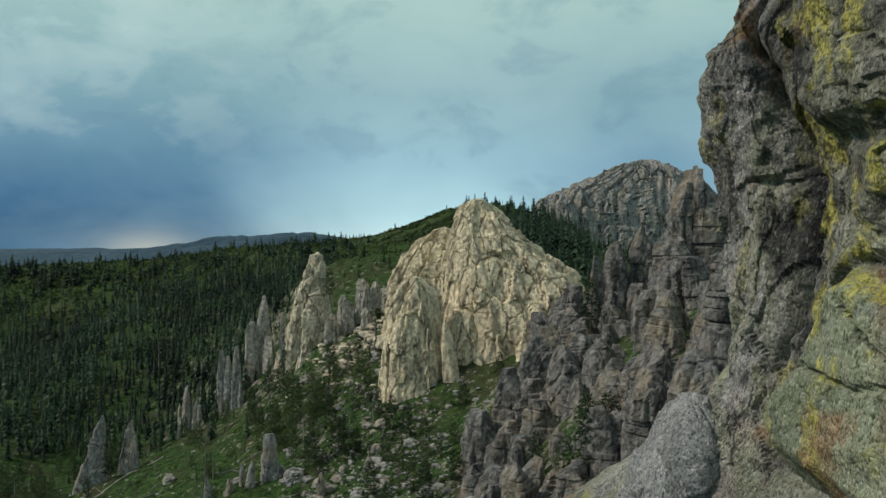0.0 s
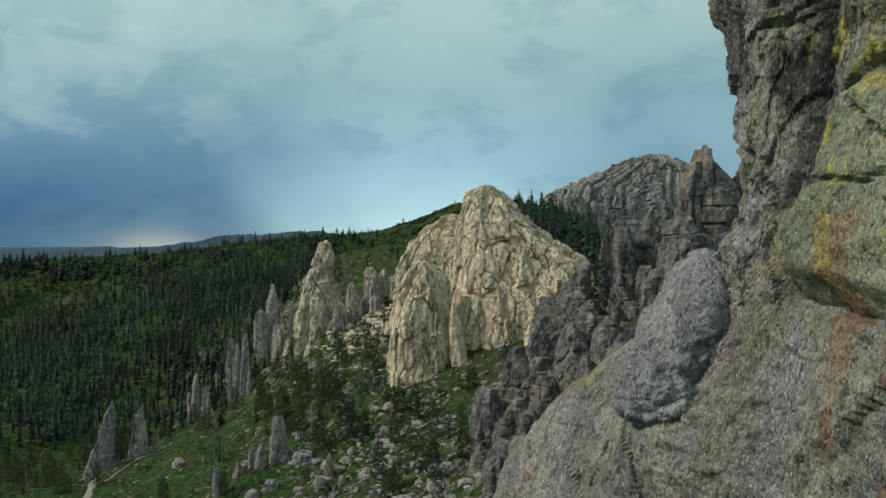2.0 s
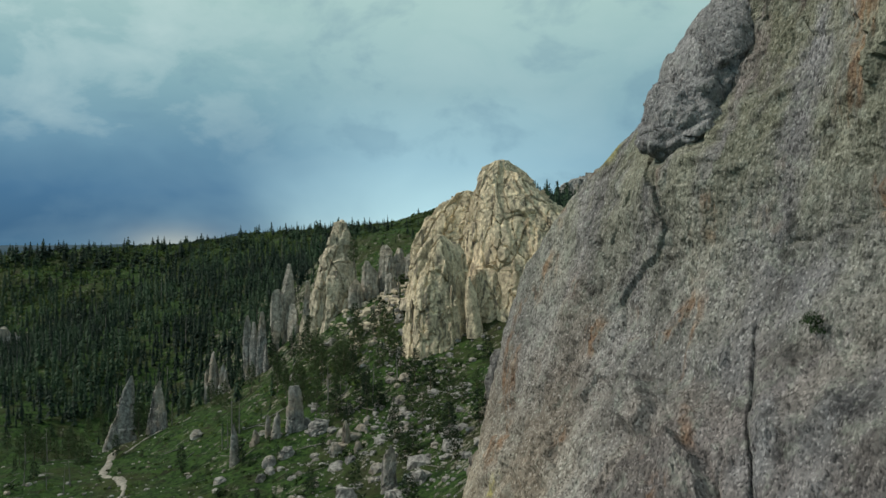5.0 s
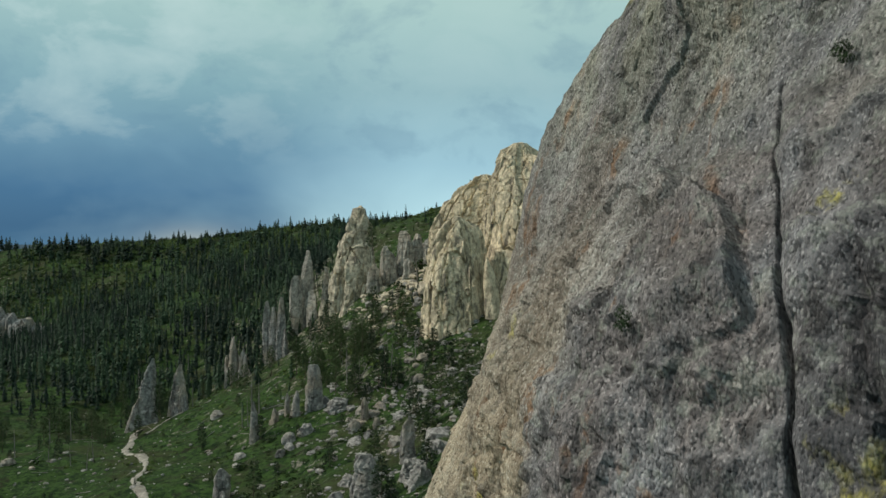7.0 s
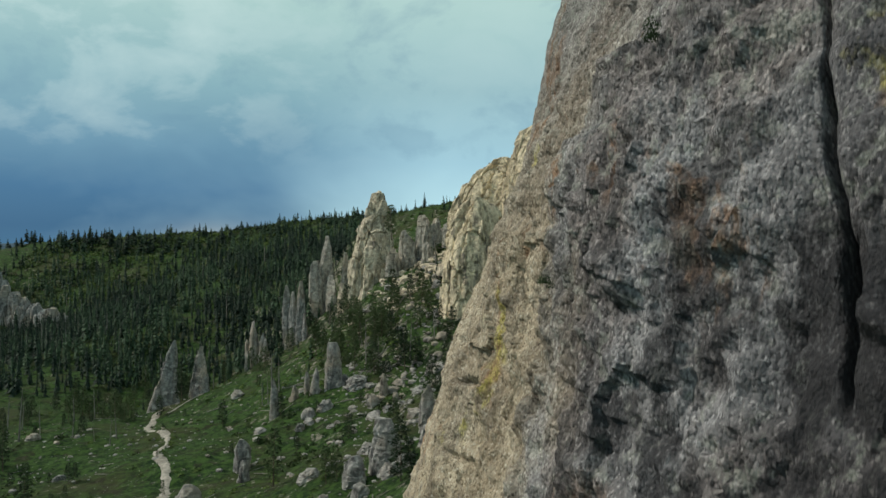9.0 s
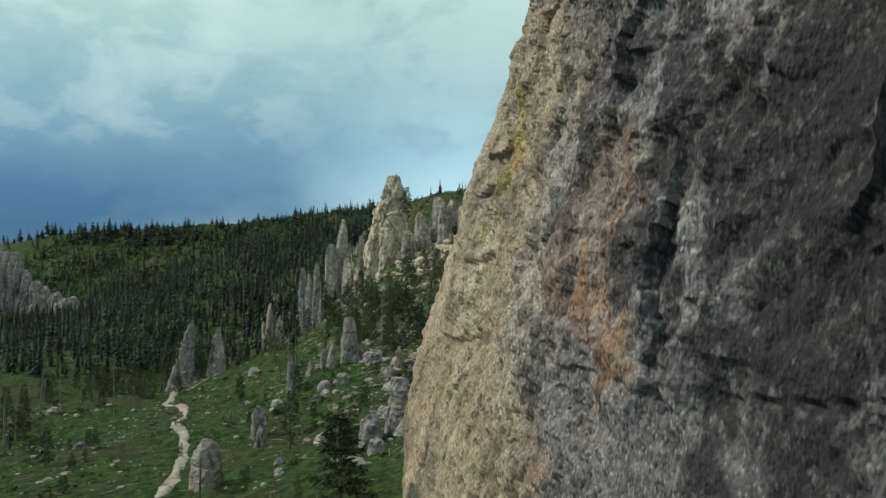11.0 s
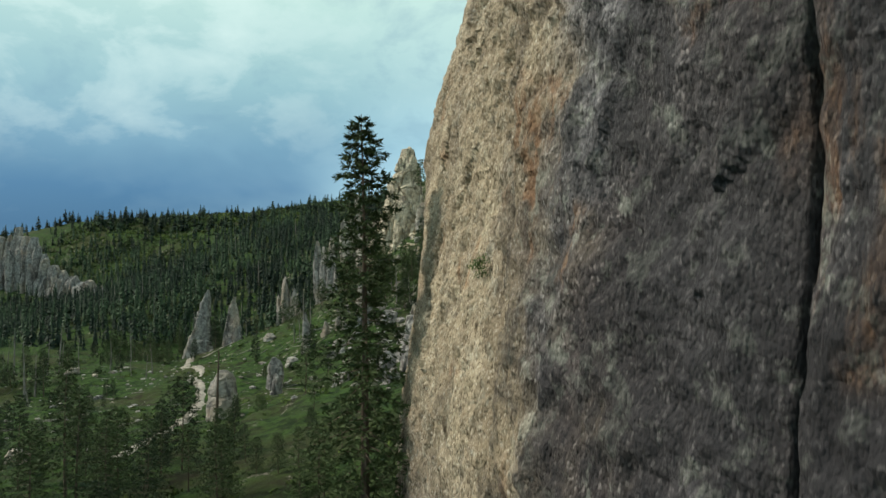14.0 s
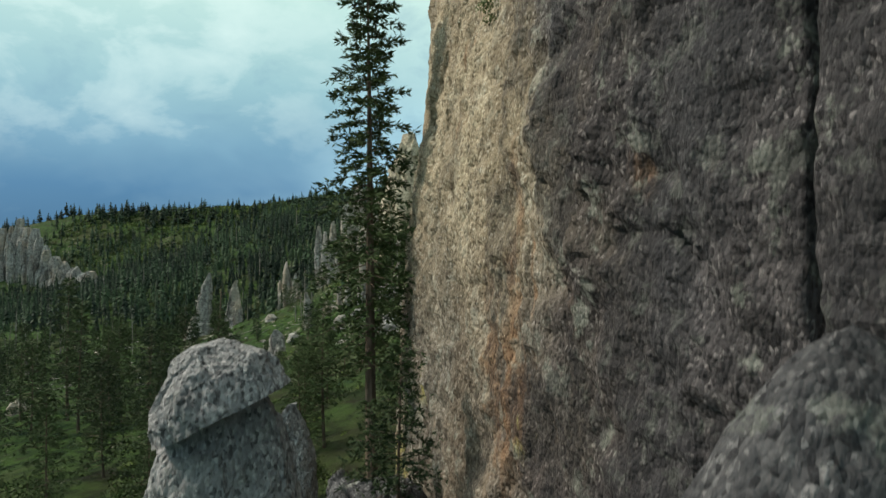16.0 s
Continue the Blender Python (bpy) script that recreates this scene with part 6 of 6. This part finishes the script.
far_kinds = [conifer_tree(14, 8.0, 1.75, 0.14, "dark green pine on the slope", taper=0.6, **SPARE),
             conifer_tree(15, 7.0, 2.0, 0.10, "bushy pine on the rocky slope", taper=0.5, **SPARE),
             conifer_tree(16, 9.5, 1.6, 0.25, "narrow pine standing among rocks", taper=0.6, **SPARE)]
for k, (hx, hy) in zip(far_kinds, ((-118, 190), (-124, 204), (-41, 187))):
    k.matrix_basis = pose(hx, hy, ground_z(hx, hy) - 0.1)
homes = [(-27.5, 38, 0), (-25.6, 47, 2), (-31, 42, 1)]
for k, (hx, hy, _) in zip(kinds, homes):
    k.matrix_basis = pose(hx, hy, ground_z(hx, hy) - 0.1, 0, 0, hx * 40 % 360)
r = np.random.default_rng(31)
spots = [(-19, 31), (-16.5, 34), (-21, 39), (-25.5, 44), (-18, 42), (-14.5, 29), (-33, 47), (-29, 50), (-37, 52), (-23, 50), (-17, 50), (-13, 44), (-35, 40), (-11.5, 35), (-40, 47), (-12.5, 52),
         (-5.0, 23.6), (-9.2, 27), (-45, 58), (-27, 58), (-20, 60), (-22, 36), (-29, 36), (-33.5, 38), (-18, 37), (-26, 40), (-36, 44), (-20, 45), (-24.5, 36.5), (-13.5, 37), (-30.5, 45), (-16, 40.5)]
for i, (tx, ty) in enumerate(spots):
    tall = 24.4 - 0.235 * ty * r.uniform(0.96, 1.2) - ground_z(tx, ty)
    place_tree(kinds[i % 3], tx, ty, min(1.0, max(0.35, tall / KIND_HEIGHT[i % 3])), r.uniform(0, 360))
made = 0
while made < 95:
    tx, ty = r.uniform(-135, 5), r.uniform(85, 240)
    crowd = 0.75 if (tx < -92 and ty > 135) or (tx > -50 and ty > 160) else (0.5 if tx > -28 else 0.06)
    if r.random() > crowd or not clear_of_rocks(np.array([tx]), np.array([ty]))[0] or math.degrees(math.atan2(-tx, ty)) > 41 or abs(tx + 0.55 * ty) < 12 and ty < 175 or (tx > -12 and 140 < ty < 215):
        continue
    k, size, turn = int(r.integers(3)), r.uniform(0.55, 1.15), r.uniform(0, 360)
    if tx < -40 or ty < 196 or made % 3 == 0:
        place_tree(far_kinds[k], tx, ty, size, turn)
    made += 1
for tx, ty in ((-34, 192), (-31, 196), (-37, 196), (-40, 190), (-29, 188), (-43, 197), (-35, 186), (-46, 204), (-26, 193), (-50, 208), (-30, 180), (-47, 192), (-22, 186), (-54, 214), (-38, 181), (-19, 178), (-44, 184),
               (-62, 222), (-72, 218), (-76, 210), (-58, 212), (-64, 206), (-80, 216), (-88, 214), (-70, 200), (-52, 190), (-12, 148), (-9, 140), (-20, 158), (-6, 128), (-3, 120), (-14, 134), (-24, 166), (-28, 172), (-33, 176), (-12, 160), (-8, 154), (-16, 168), (-42, 178), (-48, 184), (-36, 166), (-26, 152), (-4, 140), (-10, 126), (-2, 112), (-30, 160), (-52, 196), (-22, 176)):
    place_tree(far_kinds[int(r.integers(3))], tx, ty, r.uniform(0.7, 1.15), r.uniform(0, 360))
made = 0
while made < 46:
    tx, ty = r.uniform(-115, -18), r.uniform(80, 205)
    if math.degrees(math.atan2(-tx, ty)) > 40 or abs(tx + 0.55 * ty) < 4 and ty < 170:
        continue
    place_tree(far_kinds[int(r.integers(3))], tx, ty, r.uniform(0.16, 0.45), r.uniform(0, 360))
    made += 1
# single trees that stand out on the peak and its slope
for tx, ty, tz, s, k in ((31, 147, 40.5, 1.35, 2), (26.5, 163, 37, 0.9, 1), (-36.6, 226, 42, 1.2, 2), (13, 160, ground_z(13, 160), 0.8, 0), (42, 128, 50, 0.9, 2), (31, 166, 42, 0.9, 0)):
    copy_thing(far_kinds[k], pose(tx, ty, tz, 0, 0, tx * 50 % 360) @ Matrix.Scale(s, 4))
for tx, ty, sc in ((17.5, 84, 1.0), (20.5, 87, 1.15), (23, 84, 0.9), (15.5, 90, 0.9), (19, 92, 1.1), (13, 98, 0.7), (-1, 136, 0.8), (2, 140, 0.7), (4.5, 158, 0.8)):
    place_tree(far_kinds[int(r.integers(3))], tx, ty, sc, r.uniform(0, 360))

tv, tf = soup(np.concatenate([talus(1, 900, -14, 160, 13, 26, 1.4), talus(6, 500, -6, 128, 7, 18, 1.3), talus(2, 420, -44, 130, 26, 34, 0.7), talus(3, 420, -100, 150, 20, 30, 0.7), talus(4, 260, -24, 225, 12, 12, 1.6), talus(5, 200, -14, 100, 7, 14, 1.0)]))
tagged(new("talus", mesh_of("talus", tv, tf, ROCK_GREY, smooth=False)), "loose pale stones scattered over grass and slopes", "stones", kind="stuff")
# slope stones share the pinnacle granite with its glow painted in
tv, tf = soup(talus(9, 420, -24, 212, 9, 11, 2.4))
tagged(new("scree", mesh_of("scree", tv, tf, ROCK_PINNACLE_LIT, smooth=False)), "pale broken stones on the grassy slope below the ridge", "stones", kind="stuff")

# ---- plants on the wall ----
def wall_shrub(x, y, z, w, label):
    r = np.random.default_rng(int(z * 10))
    tri = np.concatenate([bush(int(z) + i, 120) * np.array([0.7, 0.7, 0.8]) + np.array([r.uniform(-0.3, 0.3), r.uniform(-0.3, 0.3), r.uniform(-0.3, 0.4)]) for i in range(3)])
    c = tri.mean(1, keepdims=True)
    tri = c + (tri - c) * 0.45
    ob = tagged(new("shrub", mesh_of("shrub", *soup(tri), NEEDLES_LIT, smooth=False)), label, "shrub")
    ob.matrix_basis = pose(x, y, z) @ Matrix.Scale(w, 4)
    return ob


wall_shrub(2.05, 12.1, 42.3, 0.5, "small dark shrub rooted in the granite wall")
wall_shrub(-1.75, 13.5, 23.9, 0.55, "small green sapling in a crack of the wall")
wall_shrub(5.9, 12.4, 47.0, 0.5, "little shrub under a ledge of the wall")
wall_shrub(0.4, 13.9, 38.0, 0.4, "tuft of grass on a ledge of the wall")

for i, (bx, by, bw) in enumerate(((-9, 14, 1.1), (-11, 17, 1.3), (-8, 21, 1.3), (-13, 21, 1.4), (-15, 25, 1.5), (-12, 12, 1.0), (-16, 17, 1.3), (-18, 22, 1.5), (-6.8, 16.5, 0.9), (-14, 14.5, 1.1))):
    r_ = np.random.default_rng(900 + i)
    tri = np.concatenate([(bush(900 + i * 7 + k, 170) + np.array([r_.normal(0, 0.35), r_.normal(0, 0.35), 0.15 + 0.55 * r_.random()])) for k in range(6)])
    c = tri.mean(1, keepdims=True)
    tri = c + (tri - c) * 0.32
    stems = [t_ for k in range(4) for t_ in limb((0, 0, -0.2), (r_.normal(0, 0.35), r_.normal(0, 0.35), 0.9), 0.02, 0.006, 4)]
    bsh = tagged(new("shrub"), "leafy green sapling at the foot of the tower", "shrub", "foot shrubs")
    bsh.matrix_basis = pose(bx, by, ground_z(bx, by), 0, 0, i * 40) @ Matrix.Scale(bw, 4)
    part("stem", mesh_of("stem", *soup(stems), BARK), bsh)
    part("leaf_mass", mesh_of("leaf_mass", *soup(tri), LEAVES_DIM, smooth=False), bsh)
for tx, ty, sc in ((-8.5, 22, 0.5), (-12, 19, 0.5), (-16, 20, 0.6), (-14, 23.5, 0.62), (-18, 26, 0.7), (-21, 23, 0.65), (-10, 27, 0.6), (-24, 27, 0.7), (-4.55, 15.6, 0.52), (-3.35, 12.5, 0.6)):
    place_tree(kinds[int(r.integers(3))], tx, ty, sc, r.uniform(0, 360))

# ---- dead wood ----


def dead_tree(seed, height, label, branches=14, broken=False):
    r = np.random.default_rng(seed)
    top = (r.uniform(-0.3, 0.3), r.uniform(-0.3, 0.3), height)
    tri = limb((0, 0, -0.3), (top[0] * 0.5, top[1] * 0.5, height * 0.5), 0.015 * height + 0.04, 0.011 * height + 0.02, 8)
    tri += limb((top[0] * 0.5, top[1] * 0.5, height * 0.5), top, 0.011 * height + 0.02, 0.05 if broken else 0.015, 8)
    for i in range(branches):
        z = height * r.uniform(0.3, 0.95)
        a = r.uniform(0, 6.3)
        L = r.uniform(0.3, 1.1)
        o = (top[0] * z / height, top[1] * z / height, z)
        tri += limb(o, (o[0] + math.cos(a) * L, o[1] + math.sin(a) * L, z + r.uniform(-0.2, 0.35)), 0.02, 0.006, 3)
    return mesh_of("dead_tree", *soup(tri), DEADWOOD, smooth=False)


snag_meshes = [dead_tree(41, 10, ""), dead_tree(42, 12, "", 22), dead_tree(43, 8, "", 8)]
r = np.random.default_rng(51)
made = 0
while made < 36:
    tx, ty = r.uniform(-140, -8), r.uniform(110, 232)
    if (tx > -88 and not (tx > -60 and ty > 160)) or math.degrees(math.atan2(-tx, ty)) > 40 or not clear_of_rocks(np.array([tx]), np.array([ty]))[0]:
        continue
    ob = tagged(new("dead_tree", snag_meshes[made % 3]), "bare grey dead tree standing at the forest edge", "tree", "dead trees")
    ob.matrix_basis = pose(tx, ty, ground_z(tx, ty), r.normal(0, 2), r.normal(0, 2), r.uniform(0, 360)) @ Matrix.Scale(r.uniform(0.6, 1.1), 4)
    made += 1
snag = tagged(new("broken_snag", dead_tree(61, 8.0, "", 3, True)), "tall broken dark snag without branches", "tree")
snag.data.materials[0] = BARK
snag.matrix_basis = pose(-26.6, 54.5, ground_z(-26.6, 54.5) - 0.2, 0, 2, 0)

log_mesh = mesh_of("fallen_log", *soup(limb((-0.5, 0, 0), (0.1, 0, 0.004), 0.02, 0.017, 8) + limb((0.1, 0, 0.004), (0.5, 0.01, 0), 0.017, 0.008, 8) + limb((0.0, 0, 0), (0.1, 0.06, 0.05), 0.006, 0.002, 4)), DEADWOOD)
made = 0
while made < 150:
    tx, ty = (r.normal(-24, 16), r.normal(170, 32)) if made < 70 else (r.uniform(-120, -15), r.uniform(70, 190))
    if not clear_of_rocks(np.array([tx]), np.array([ty]))[0] or tx > 2:
        continue
    L, a = r.uniform(1.8, 4.5) + 3.5 * r.random() * (ty > 150), r.uniform(0, 6.28)
    dx_, dy_ = math.cos(a) * L / 2, math.sin(a) * L / 2
    za, zb = ground_z(tx - dx_, ty - dy_), ground_z(tx + dx_, ty + dy_)
    ob = tagged(new("fallen_log", log_mesh), "weathered grey fallen log on the slope", "log", "fallen logs")
    ob.matrix_basis = pose(tx, ty, (za + zb) / 2 + 0.12, 0, -math.degrees(math.atan2(zb - za, L)), math.degrees(a)) @ Matrix.Scale(L, 4)
    made += 1

# ---- foot of the tower ----
def block_stone(name, label, x, y, z, rx, ry, h, seed, mat, rot, **o):
    """A broken angular boulder; z is its foot."""
    ob = tagged(new(name, crag_mesh(name, rx, ry, h, mat, seed, **dict(dict(nu=110, nv=90, ledges=0, cracks=1, joint=0.4, soft=7.0, rough=0.9), **o))), label, "boulder")
    ob.matrix_basis = pose(x, y, z, *rot)
    return ob


block_stone("boulder", "tall grey granite boulder under a cap stone", -4.58, 8.15, 12.2, 1.50, 1.1, 5.80, 507, ROCK_LOOSE, (0, -2, 12), taper=0.36, top=0.93, ledges=1)
block_stone("cap_boulder", "grey cap boulder balanced on a taller rock", -4.66, 7.85, 17.52, 0.90, 0.76, 0.82, 537, ROCK_LOOSE, (0, -25, 6), taper=0.10, top=0.85, sides=6, joint=0.34, soft=4.5)
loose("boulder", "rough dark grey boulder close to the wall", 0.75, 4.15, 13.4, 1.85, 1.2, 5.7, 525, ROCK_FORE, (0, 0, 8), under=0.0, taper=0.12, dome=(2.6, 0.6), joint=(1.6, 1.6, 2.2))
block_stone("boulder", "tall pale grey boulder among young pines", -7.6, 18.3, ground_z(-7.6, 18.3) - 0.3, 0.9, 0.8, 15.7 - ground_z(-7.6, 18.3), 541, ROCK_LOOSE, (0, 3, 30), taper=0.25, nu=70, nv=70, ledges=2)
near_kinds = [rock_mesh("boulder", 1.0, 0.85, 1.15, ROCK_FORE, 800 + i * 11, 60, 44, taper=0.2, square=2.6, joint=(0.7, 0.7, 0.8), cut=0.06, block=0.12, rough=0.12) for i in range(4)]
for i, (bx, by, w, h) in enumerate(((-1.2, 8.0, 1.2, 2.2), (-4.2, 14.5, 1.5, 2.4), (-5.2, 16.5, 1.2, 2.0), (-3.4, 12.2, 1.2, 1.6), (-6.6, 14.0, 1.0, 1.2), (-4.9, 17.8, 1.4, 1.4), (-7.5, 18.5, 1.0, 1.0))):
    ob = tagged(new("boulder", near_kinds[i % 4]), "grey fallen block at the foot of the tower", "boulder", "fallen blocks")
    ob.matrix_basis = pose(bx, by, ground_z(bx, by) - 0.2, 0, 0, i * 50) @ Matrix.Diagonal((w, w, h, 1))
